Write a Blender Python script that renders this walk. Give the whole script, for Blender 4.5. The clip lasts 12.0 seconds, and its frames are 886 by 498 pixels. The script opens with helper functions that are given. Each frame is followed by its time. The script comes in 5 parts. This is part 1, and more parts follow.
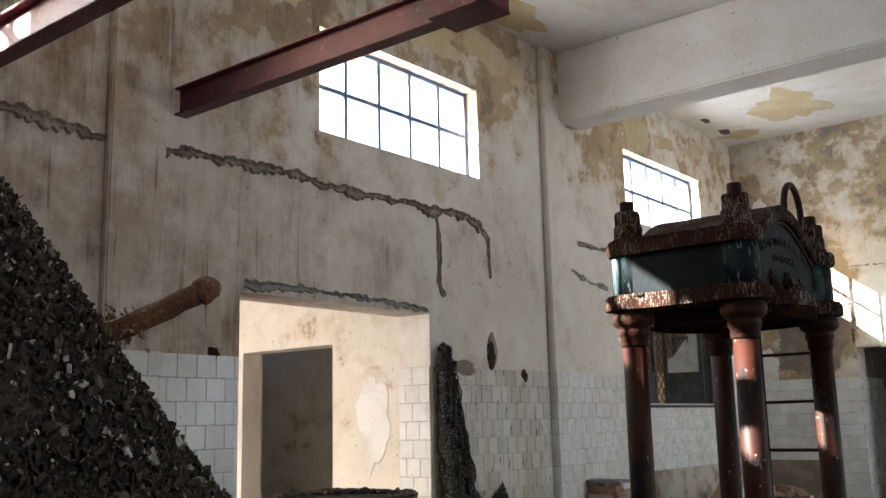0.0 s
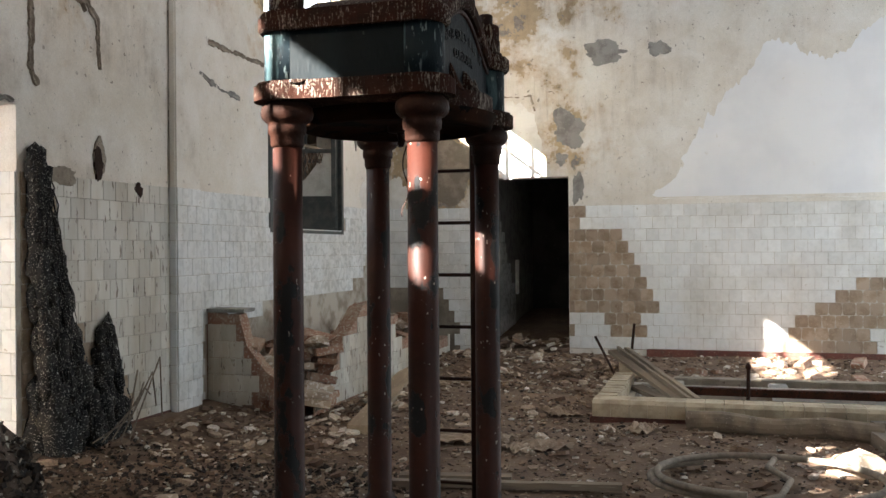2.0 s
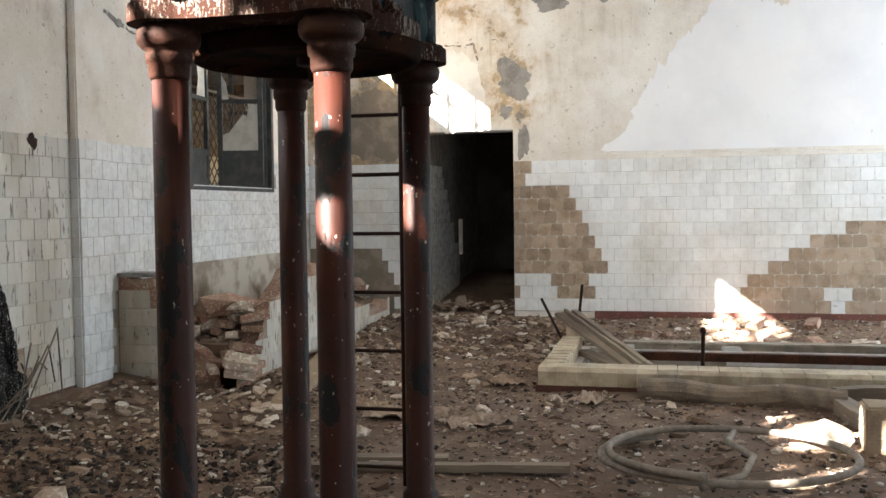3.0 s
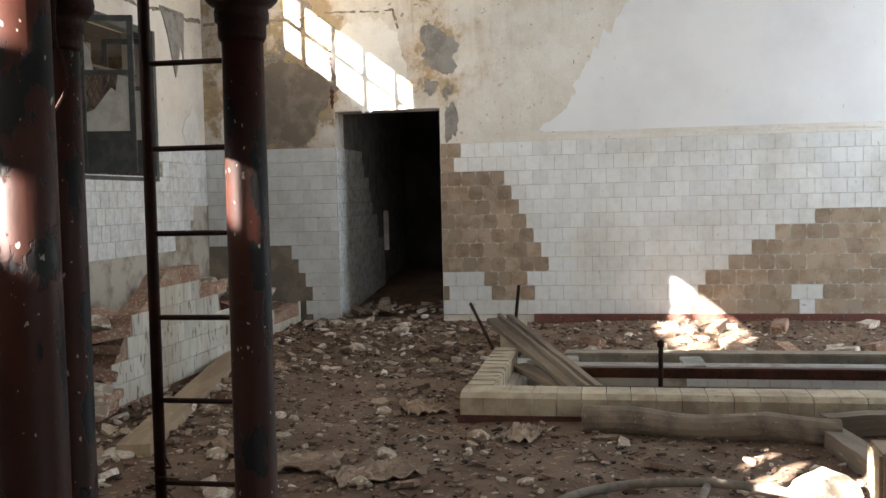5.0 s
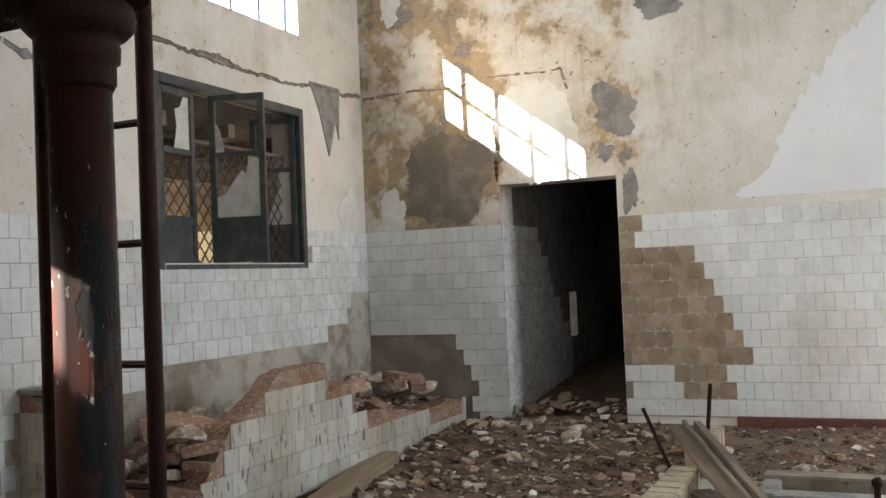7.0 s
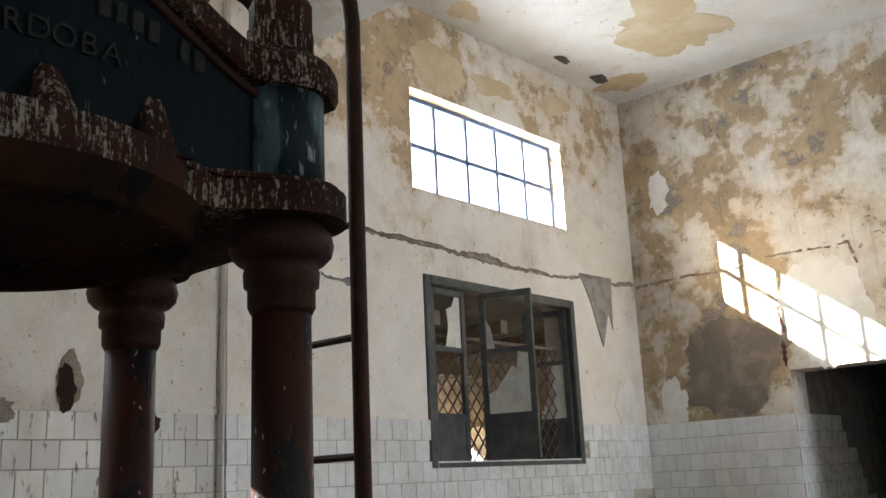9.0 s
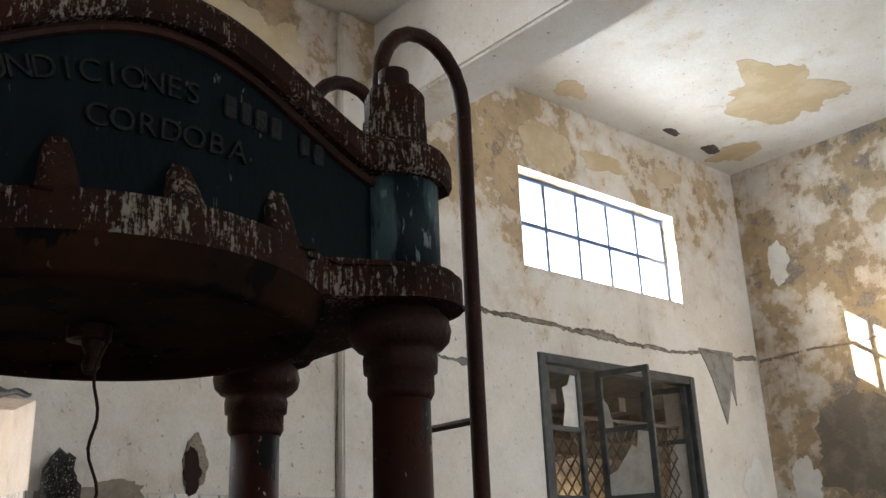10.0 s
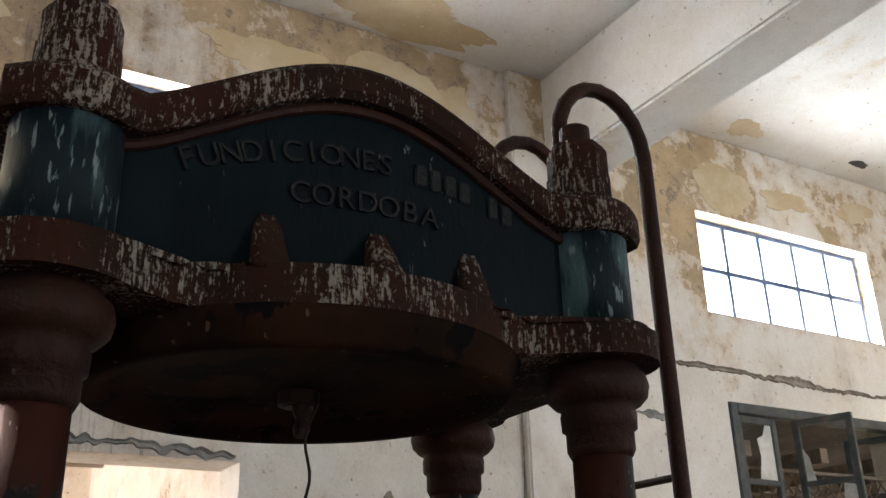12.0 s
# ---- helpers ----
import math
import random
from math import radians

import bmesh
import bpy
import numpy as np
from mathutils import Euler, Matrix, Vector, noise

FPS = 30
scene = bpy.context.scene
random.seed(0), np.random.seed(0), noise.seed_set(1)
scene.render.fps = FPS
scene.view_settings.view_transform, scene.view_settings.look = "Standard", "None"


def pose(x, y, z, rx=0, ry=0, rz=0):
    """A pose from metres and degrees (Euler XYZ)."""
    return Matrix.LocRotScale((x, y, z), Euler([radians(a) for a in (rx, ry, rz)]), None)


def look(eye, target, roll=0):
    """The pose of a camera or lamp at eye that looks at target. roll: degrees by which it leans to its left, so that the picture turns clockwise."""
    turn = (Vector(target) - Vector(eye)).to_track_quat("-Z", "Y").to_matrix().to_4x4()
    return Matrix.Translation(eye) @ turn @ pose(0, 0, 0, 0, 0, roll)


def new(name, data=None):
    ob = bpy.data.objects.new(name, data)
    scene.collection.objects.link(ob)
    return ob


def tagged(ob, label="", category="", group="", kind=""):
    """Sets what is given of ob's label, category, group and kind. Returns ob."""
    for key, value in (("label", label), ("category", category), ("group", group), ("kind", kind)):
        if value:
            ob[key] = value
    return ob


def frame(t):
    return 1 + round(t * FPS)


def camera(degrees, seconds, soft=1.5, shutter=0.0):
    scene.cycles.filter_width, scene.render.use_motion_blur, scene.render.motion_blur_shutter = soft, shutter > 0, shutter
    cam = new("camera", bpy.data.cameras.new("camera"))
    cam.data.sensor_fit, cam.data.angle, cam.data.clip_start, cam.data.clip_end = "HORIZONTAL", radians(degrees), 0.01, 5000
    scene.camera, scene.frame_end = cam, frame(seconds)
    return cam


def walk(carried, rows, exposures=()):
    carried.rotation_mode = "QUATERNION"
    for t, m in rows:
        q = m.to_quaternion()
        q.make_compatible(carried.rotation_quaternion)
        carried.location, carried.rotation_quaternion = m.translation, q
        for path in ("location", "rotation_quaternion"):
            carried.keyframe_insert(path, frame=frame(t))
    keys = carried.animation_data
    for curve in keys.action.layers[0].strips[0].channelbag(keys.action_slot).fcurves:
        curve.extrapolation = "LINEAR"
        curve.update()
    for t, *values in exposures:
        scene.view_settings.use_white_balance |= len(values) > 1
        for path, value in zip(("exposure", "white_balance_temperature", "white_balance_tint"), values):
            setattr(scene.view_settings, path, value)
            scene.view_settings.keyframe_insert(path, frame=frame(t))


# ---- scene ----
cam = camera(50.0, 12.0)
EXPOSURES = [(0.0, 3.6), (0.5, 3.55), (1.0, 3.5), (1.5, 3.8), (2.0, 3.85), (2.5, 4.3), (4.5, 4.15), (5.0, 3.8), (5.5, 4.1), (6.5, 4.1), (7.0, 3.95), (7.5, 3.9), (9.5, 3.85), (12.0, 4.15)]
METRES, EYE, TILT, LEAN, TURN = 5.0, 1.55, 0.0, 0.0, 38.9
ROWS = [
    (0.0, 0.0, 0.0, 0.0, 0.23, 10.38, 1.27),
    (0.5, -0.0002, 0.0281, -0.0078, -2.87, 6.98, 0.11),
    (1.0, -0.0046, 0.0888, -0.0111, -10.7, 5.38, 0.07),
    (1.5, -0.0035, 0.1478, -0.0117, -13.83, 1.02, 1.06),
    (2.0, 0.0086, 0.2128, -0.0134, -22.74, -0.01, 0.4),
    (2.5, 0.0416, 0.2689, -0.0192, -25.35, -1.83, 0.48),
    (4.5, 0.2107, 0.5056, -0.0194, -28.08, -2.84, 1.17),
    (5.0, 0.2667, 0.5603, -0.0237, -29.04, -2.98, 1.22),
    (5.5, 0.3334, 0.605, -0.0204, -30.07, -3.27, 1.04),
    (6.0, 0.4054, 0.6442, -0.0199, -25.46, -2.89, 1.06),
    (6.5, 0.4525, 0.6861, -0.0181, -19.6, -2.18, 1.37),
    (7.0, 0.4923, 0.7243, -0.0076, -14.52, 1.82, 2.41),
    (7.5, 0.5197, 0.7381, -0.0041, -7.57, 5.74, 2.42),
    (9.5, 0.5393, 0.7355, 0.0041, 6.24, 16.27, 2.56),
    (10.0, 0.5371, 0.7333, 0.0049, 10.23, 18.72, 2.18),
    (10.5, 0.5349, 0.7297, 0.0056, 14.5, 20.13, 2.14),
    (11.0, 0.5323, 0.7276, 0.006, 16.87, 21.27, 1.98),
    (11.5, 0.5308, 0.7269, 0.0062, 19.15, 21.76, 1.76),
    (12.0, 0.5299, 0.7268, 0.0062, 20.87, 22.23, 1.35),
]
walk(cam, [(t, pose(0, 0, EYE, TILT, LEAN, TURN) @ pose(METRES * x, METRES * y, METRES * z, 90 + pitch, roll, yaw)) for t, x, y, z, yaw, pitch, roll in ROWS],
     exposures=EXPOSURES)

# ---- light: sky, sun, daylight of the openings and added fill ----
SUN = Vector((0.83, 1.0, -0.625)).normalized()
world = bpy.data.worlds.new("world")
scene.world = world
world.use_nodes = True
sky = world.node_tree.nodes.new("ShaderNodeTexSky")
sky.sky_type, sky.sun_disc = "NISHITA", False
sky.air_density, sky.dust_density = 1.5, 6.0
sky.sun_elevation = math.asin(-SUN.z)
sky.sun_rotation = math.atan2(-SUN.x, -SUN.y)
world.node_tree.links.new(sky.outputs[0], world.node_tree.nodes["Background"].inputs[0])
world.node_tree.nodes["Background"].inputs[1].default_value = 0.05
sun = new("sun", bpy.data.lights.new("sun", "SUN"))
sun.data.energy, sun.data.angle, sun.data.color = 5.0, radians(0.5), (1.0, 0.95, 0.88)
sun.matrix_world = look((0, 0, 20), Vector((0, 0, 20)) + SUN)


def area_light(name, place, target, width, height, watts):
    ob = new(name, bpy.data.lights.new(name, "AREA"))
    ob.data.shape, ob.data.size, ob.data.size_y, ob.data.energy = "RECTANGLE", width, height, watts
    ob.data.color = (0.80, 0.90, 1.0)
    ob.matrix_world = look(place, target)
    return ob


XL, XR, YB, YF, ZC = -5.11, 4.6, -3.4, 12.97, 5.40
for wy in (1.02, 5.87, 10.78):
    area_light("window_daylight", (XL - 0.36, wy, 4.24), (XL + 3, wy, 4.5), 1.95, 0.8, 7)
# Unseen east openings: 11.3 follows the bright north wall, 1.2 is added fill.
for wy, watts in ((11.3, 15), (1.2, 7)):
    area_light("side_opening_fill", (XR + 0.2, wy, 2.3), (XR - 3, wy, 1.9), 2.0, 2.6, watts)
# Added lamp at an assumed open south side brightens the roofed annex.
area_light("annex_fill", (-7.2, -0.2, 1.6), (-7.0, 5.2, 1.5), 3.0, 2.6, 18)


# ---- materials ----
def noise_node(nt, scale, detail=6.0, rough=0.6, stretch=(1, 1, 1), space="Object", shift=0.0):
    tc = nt.nodes.new("ShaderNodeNewGeometry" if space == "Position" else "ShaderNodeTexCoord")
    mp = nt.nodes.new("ShaderNodeMapping")
    mp.inputs["Scale"].default_value = stretch
    mp.inputs["Location"].default_value = (shift, shift * 0.7, shift * 1.3)
    nt.links.new(tc.outputs[space], mp.inputs[0])
    n = nt.nodes.new("ShaderNodeTexNoise")
    n.inputs["Scale"].default_value, n.inputs["Detail"].default_value, n.inputs["Roughness"].default_value = scale, detail, rough
    nt.links.new(mp.outputs[0], n.inputs[0])
    return n.outputs[0]


def ramp(nt, value, lo, hi):
    r = nt.nodes.new("ShaderNodeMapRange")
    r.inputs[1].default_value, r.inputs[2].default_value = lo, hi
    nt.links.new(value, r.inputs[0])
    return r.outputs[0]


def arith(nt, op, a, b):
    m = nt.nodes.new("ShaderNodeMath")
    m.operation = op
    for i, v in enumerate((a, b)):
        if isinstance(v, (int, float)):
            m.inputs[i].default_value = v
        else:
            nt.links.new(v, m.inputs[i])
    return m.outputs[0]


def blend(nt, fac, a, b):
    m = nt.nodes.new("ShaderNodeMix")
    m.data_type = "RGBA"
    nt.links.new(fac, m.inputs[0])
    for i, v in ((6, a), (7, b)):
        if isinstance(v, tuple):
            m.inputs[i].default_value = (*v, 1)
        else:
            nt.links.new(v, m.inputs[i])
    return m.outputs[2]


def begin(name, rough=0.8, metal=0.0):
    m = bpy.data.materials.new(name)
    m.use_nodes = True
    b = m.node_tree.nodes["Principled BSDF"]
    b.inputs["Roughness"].default_value, b.inputs["Metallic"].default_value = rough, metal
    return m, m.node_tree, b


def bump(nt, b, height, strength=0.4, distance=0.01):
    n = nt.nodes.new("ShaderNodeBump")
    n.inputs["Strength"].default_value, n.inputs["Distance"].default_value = strength, distance
    nt.links.new(height, n.inputs["Height"])
    nt.links.new(n.outputs[0], b.inputs["Normal"])


def surface(name, base, second, third=None, scale=6.0, rough=0.8, metal=0.0, relief=0.4, cut=(0.45, 0.6), specks=0.62, stretch=(1, 1, 1), vary=0.0, space="Object"):
    """A worn surface: two colours in broad patches, a third in fine specks, fine relief."""
    m, nt, b = begin(name, rough, metal)
    broad = noise_node(nt, scale, stretch=stretch, space=space)
    fine = noise_node(nt, scale * 9, 4, stretch=stretch, space=space, shift=3)
    col = blend(nt, ramp(nt, broad, *cut), base, second)
    if third:
        col = blend(nt, ramp(nt, fine, specks, specks + 0.06), col, third)
    if vary:
        info = nt.nodes.new("ShaderNodeObjectInfo")
        hsv = nt.nodes.new("ShaderNodeHueSaturation")
        nt.links.new(ramp(nt, info.outputs["Random"], -0.0, 1.0), hsv.inputs["Value"])
        mr = hsv.inputs["Value"].links[0].from_node
        mr.inputs[3].default_value, mr.inputs[4].default_value = 1 - vary, 1 + vary
        nt.links.new(col, hsv.inputs["Color"])
        col = hsv.outputs[0]
    nt.links.new(col, b.inputs["Base Color"])
    nt.links.new(ramp(nt, fine, -0.6, 1.6), b.inputs["Roughness"])
    rr = b.inputs["Roughness"].links[0].from_node
    rr.inputs[3].default_value, rr.inputs[4].default_value = max(0.05, rough - 0.25), min(1, rough + 0.25)
    bump(nt, b, arith(nt, "ADD", broad, fine), relief)
    return m


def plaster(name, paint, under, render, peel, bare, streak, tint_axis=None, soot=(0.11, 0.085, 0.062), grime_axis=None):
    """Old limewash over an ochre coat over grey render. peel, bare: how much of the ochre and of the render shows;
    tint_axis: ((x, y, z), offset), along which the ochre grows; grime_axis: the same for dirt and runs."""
    m, nt, b = begin(name, 0.9)
    big = noise_node(nt, 0.9, 9, 0.62)
    mid = noise_node(nt, 3.2, 9, 0.68, shift=7)
    fine = noise_node(nt, 45, 4, 0.6)
    cloud = noise_node(nt, 1.6, 8, 0.7, shift=31)
    grime = noise_node(nt, 1.1, 7, 0.65, shift=13)
    runs = noise_node(nt, 7.0, 8, 0.68, stretch=(1, 1, 0.13), shift=5)
    drips = noise_node(nt, 26.0, 4, 0.6, stretch=(1, 1, 0.05), shift=9)
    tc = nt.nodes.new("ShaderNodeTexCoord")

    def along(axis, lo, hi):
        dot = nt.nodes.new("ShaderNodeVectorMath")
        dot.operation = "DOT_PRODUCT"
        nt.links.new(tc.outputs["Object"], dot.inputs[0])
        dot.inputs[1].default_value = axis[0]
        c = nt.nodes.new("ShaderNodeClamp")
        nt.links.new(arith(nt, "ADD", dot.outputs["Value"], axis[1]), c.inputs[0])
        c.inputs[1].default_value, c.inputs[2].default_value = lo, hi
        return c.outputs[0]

    level = arith(nt, "ADD", arith(nt, "MULTIPLY", big, 0.5), arith(nt, "MULTIPLY", mid, 0.5))
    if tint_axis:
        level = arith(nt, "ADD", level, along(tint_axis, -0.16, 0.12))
    col = blend(nt, ramp(nt, cloud, 0.38, 0.66), paint, tuple(c * k for c, k in zip(paint, (0.86, 0.82, 0.76))))
    wash = ramp(nt, level, peel - 0.06, peel)
    col = blend(nt, arith(nt, "MULTIPLY", wash, 0.5), col, under)
    ochre = ramp(nt, level, peel, peel + 0.02)
    col = blend(nt, ochre, col, blend(nt, ramp(nt, cloud, 0.40, 0.60), under, tuple(0.70 * c for c in under)))
    chips = ramp(nt, arith(nt, "ADD", arith(nt, "MULTIPLY", level, 0.55), arith(nt, "MULTIPLY", noise_node(nt, 4.5, 9, 0.7, shift=21), 0.45)), bare, bare + 0.015)
    col = blend(nt, chips, col, blend(nt, ramp(nt, fine, 0.4, 0.6), render, tuple(1.5 * c for c in render)))
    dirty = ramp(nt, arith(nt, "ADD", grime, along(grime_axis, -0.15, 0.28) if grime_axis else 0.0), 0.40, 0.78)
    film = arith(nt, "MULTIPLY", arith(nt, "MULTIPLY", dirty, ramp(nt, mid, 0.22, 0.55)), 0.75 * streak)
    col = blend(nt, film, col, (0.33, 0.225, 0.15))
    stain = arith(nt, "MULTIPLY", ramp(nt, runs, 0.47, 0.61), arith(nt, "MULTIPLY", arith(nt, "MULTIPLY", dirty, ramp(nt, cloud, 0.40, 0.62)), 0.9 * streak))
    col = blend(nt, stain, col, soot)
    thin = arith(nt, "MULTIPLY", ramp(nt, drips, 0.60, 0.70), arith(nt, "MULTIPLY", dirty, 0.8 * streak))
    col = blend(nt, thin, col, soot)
    spots = arith(nt, "MULTIPLY", ramp(nt, noise_node(nt, 17, 3, 0.5, shift=2), 0.68, 0.70), arith(nt, "MULTIPLY", ramp(nt, cloud, 0.4, 0.6), 0.7))
    col = blend(nt, spots, col, soot)
    dots = arith(nt, "MULTIPLY", ramp(nt, noise_node(nt, 42, 2, 0.5, stretch=(1, 1, 0.6), shift=17), 0.70, 0.72), arith(nt, "MULTIPLY", ramp(nt, mid, 0.42, 0.62), 0.7))
    col = blend(nt, dots, col, soot)
    grain = nt.nodes.new("ShaderNodeHueSaturation")
    gr = ramp(nt, noise_node(nt, 95, 3, 0.6, shift=23), 0.25, 0.75)
    gr.node.inputs[3].default_value, gr.node.inputs[4].default_value = 0.88, 1.08
    nt.links.new(gr, grain.inputs["Value"])
    nt.links.new(col, grain.inputs["Color"])
    col = grain.outputs[0]
    nt.links.new(col, b.inputs["Base Color"])
    relief = arith(nt, "SUBTRACT", arith(nt, "MULTIPLY", fine, 0.10), arith(nt, "ADD", arith(nt, "MULTIPLY", ochre, 0.35), chips))
    bump(nt, b, relief, 0.5, 0.012)
    return m


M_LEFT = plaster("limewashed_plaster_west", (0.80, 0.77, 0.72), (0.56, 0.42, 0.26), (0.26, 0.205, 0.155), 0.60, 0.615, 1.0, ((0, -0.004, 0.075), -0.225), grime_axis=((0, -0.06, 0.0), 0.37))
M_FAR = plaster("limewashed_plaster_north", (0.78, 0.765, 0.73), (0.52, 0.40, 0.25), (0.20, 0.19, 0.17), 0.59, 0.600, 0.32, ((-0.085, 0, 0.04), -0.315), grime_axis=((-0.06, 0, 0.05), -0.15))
M_BACK = plaster("limewashed_plaster_back", (0.66, 0.63, 0.57), (0.47, 0.34, 0.19), (0.27, 0.23, 0.19), 0.62, 0.62, 0.5)
M_CEIL = plaster("limewashed_ceiling", (0.78, 0.77, 0.74), (0.58, 0.44, 0.25), (0.40, 0.35, 0.28), 0.625, 0.70, 0.06)
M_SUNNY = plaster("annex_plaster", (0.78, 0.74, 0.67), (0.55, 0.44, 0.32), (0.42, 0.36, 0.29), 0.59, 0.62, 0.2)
# Near-black base puts the shade of unlit rooms into the plaster colour.
M_DARK = surface("shaded_dark_plaster", (0.06, 0.055, 0.05), (0.11, 0.10, 0.09), (0.17, 0.16, 0.15), 1.5, 0.95)
M_TILE = surface("white_glazed_tile", (0.74, 0.755, 0.76), (0.60, 0.59, 0.56), (0.34, 0.29, 0.23), 1.6, 0.26, relief=0.05, cut=(0.42, 0.70), specks=0.68, vary=0.07, space="Position")
# Real stains, with the dim light low on the west side darkened in.
M_OLDTILE = surface("stained_darkened_tile", (0.60, 0.58, 0.53), (0.40, 0.345, 0.265), (0.17, 0.135, 0.10), 2.6, 0.4, relief=0.1, cut=(0.38, 0.66), specks=0.60, vary=0.14, space="Position", stretch=(1, 1, 0.3))
M_GROUT = surface("grimy_mortar", (0.48, 0.44, 0.38), (0.28, 0.23, 0.18), (0.48, 0.44, 0.38), 4, 0.95)
M_BED = surface("tile_mortar_bed", (0.36, 0.28, 0.21), (0.26, 0.19, 0.13), (0.45, 0.38, 0.30), 7, 0.95, vary=0.22, space="Position")
M_RENDER = surface("bare_grey_render", (0.20, 0.165, 0.13), (0.28, 0.24, 0.19), (0.14, 0.11, 0.085), 5, 0.95, relief=0.9)
M_GREYPATCH = surface("grey_cement", (0.30, 0.29, 0.27), (0.20, 0.19, 0.18), (0.45, 0.44, 0.42), 7, 0.95, relief=0.9)
M_BRICK = surface("red_brick", (0.25, 0.125, 0.08), (0.33, 0.22, 0.155), (0.42, 0.36, 0.30), 5, 0.9, vary=0.3, specks=0.55, space="Position")
M_RUST = surface("rusty_red_iron", (0.042, 0.013, 0.006), (0.072, 0.021, 0.010), (0.013, 0.009, 0.007), 5, 0.5, 0.2, 0.5, cut=(0.42, 0.56), specks=0.57)
M_RUSTDARK = surface("dark_rusty_iron", (0.022, 0.010, 0.007), (0.034, 0.013, 0.008), (0.08, 0.06, 0.045), 7, 0.6, 0.3, 0.4, specks=0.66)
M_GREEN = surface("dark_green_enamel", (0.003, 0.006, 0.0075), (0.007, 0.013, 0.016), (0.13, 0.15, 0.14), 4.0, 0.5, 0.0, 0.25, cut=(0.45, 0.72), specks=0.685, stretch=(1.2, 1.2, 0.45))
M_BEAMRED = surface("red_painted_steel", (0.12, 0.016, 0.025), (0.07, 0.014, 0.018), (0.30, 0.10, 0.10), 4, 0.5, 0.1, 0.25)
M_WOOD = surface("grey_weathered_timber", (0.23, 0.18, 0.13), (0.13, 0.10, 0.075), (0.33, 0.28, 0.22), 5, 0.9, stretch=(1, 0.1, 1))
M_KERB = surface("yellowed_kerb_tile", (0.48, 0.41, 0.30), (0.34, 0.27, 0.19), (0.30, 0.24, 0.18), 5, 0.6, vary=0.12, space="Position")
M_REDBASE = surface("red_floor_paint", (0.13, 0.04, 0.028), (0.09, 0.036, 0.026), (0.30, 0.22, 0.17), 6, 0.8)
M_FLOOR = surface("dirt_floor", (0.112, 0.066, 0.040), (0.165, 0.105, 0.068), (0.30, 0.22, 0.155), 2.2, 0.95, relief=1.0, specks=0.60)
M_FRAME = surface("grey_painted_joinery", (0.050, 0.058, 0.058), (0.085, 0.085, 0.08), (0.06, 0.05, 0.045), 9, 0.6)
M_BAR = surface("blue_grey_steel_bars", (0.10, 0.15, 0.26), (0.16, 0.19, 0.26), None, 9, 0.7)
M_TAR = surface("tarry_black_crust", (0.012, 0.011, 0.011), (0.03, 0.026, 0.022), (0.42, 0.40, 0.36), 9, 0.7, relief=1.0, specks=0.585)
M_STONE = surface("crusted_millstone", (0.085, 0.055, 0.038), (0.020, 0.016, 0.014), (0.30, 0.26, 0.22), 9, 0.85, relief=1.0, specks=0.62)
M_FIBRE = surface("encrusted_brown_vat", (0.085, 0.055, 0.038), (0.15, 0.105, 0.075), (0.34, 0.29, 0.24), 9, 0.9, relief=1.0, stretch=(1, 1, 0.14), specks=0.62)
M_YELLOW = surface("ochre_render", (0.36, 0.26, 0.13), (0.28, 0.19, 0.10), (0.30, 0.22, 0.14), 5, 0.9)
M_HOSE = surface("grey_brown_hose", (0.25, 0.21, 0.17), (0.18, 0.15, 0.12), None, 20, 0.8)
M_MESH = surface("wire_lattice", (0.15, 0.10, 0.07), (0.09, 0.065, 0.05), None, 30, 0.7, 0.2)
M_CHIP = surface("plaster_chips", (0.42, 0.335, 0.26), (0.20, 0.132, 0.088), (0.64, 0.58, 0.51), 2.5, 0.95, cut=(0.50, 0.75), specks=0.53)
M_CLOTH = surface("old_paper_sack", (0.33, 0.245, 0.175), (0.22, 0.155, 0.11), (0.45, 0.37, 0.29), 6, 0.9)
M_PANE = surface("dusty_glass_shard", (0.62, 0.62, 0.58), (0.50, 0.49, 0.45), (0.40, 0.38, 0.33), 6, 0.35)
M_WHITE = surface("newer_white_plaster", (0.78, 0.77, 0.74), (0.66, 0.64, 0.60), (0.5, 0.46, 0.40), 3, 0.9, specks=0.66)
M_BLUEWHITE = surface("cool_limewash", (0.80, 0.81, 0.83), (0.70, 0.71, 0.74), (0.60, 0.57, 0.52), 1.3, 0.9, relief=0.25, cut=(0.40, 0.75), specks=0.70)
M_OCHRE = surface("old_ochre_coat", (0.55, 0.43, 0.26), (0.62, 0.52, 0.36), (0.70, 0.66, 0.58), 3, 0.95, specks=0.64)
M_TAN = surface("dusty_tan_timber", (0.33, 0.25, 0.17), (0.23, 0.165, 0.11), (0.42, 0.36, 0.28), 5, 0.9, stretch=(1, 0.12, 1))
M_CRACK = surface("dark_crack_rubble", (0.25, 0.20, 0.155), (0.36, 0.31, 0.25), (0.07, 0.055, 0.04), 8, 0.95, relief=1.0, specks=0.58)
M_AXLE = surface("orange_rusty_axle", (0.16, 0.065, 0.03), (0.09, 0.036, 0.02), (0.30, 0.22, 0.14), 9, 0.8, 0.1, 0.8, specks=0.60)
M_HOOP = surface("rusty_hoop", (0.060, 0.020, 0.011), (0.032, 0.013, 0.008), (0.16, 0.12, 0.09), 6, 0.8, 0.1, 0.5, specks=0.63, stretch=(1, 1, 0.2))
M_GRITTY = surface("brown_gritty_crust", (0.14, 0.095, 0.065), (0.05, 0.035, 0.025), (0.30, 0.24, 0.18), 9, 0.95, relief=1.0, specks=0.60)
M_LETTER = surface("raised_dark_letters", (0.008, 0.009, 0.009), (0.015, 0.014, 0.013), None, 20, 0.5, 0.2)



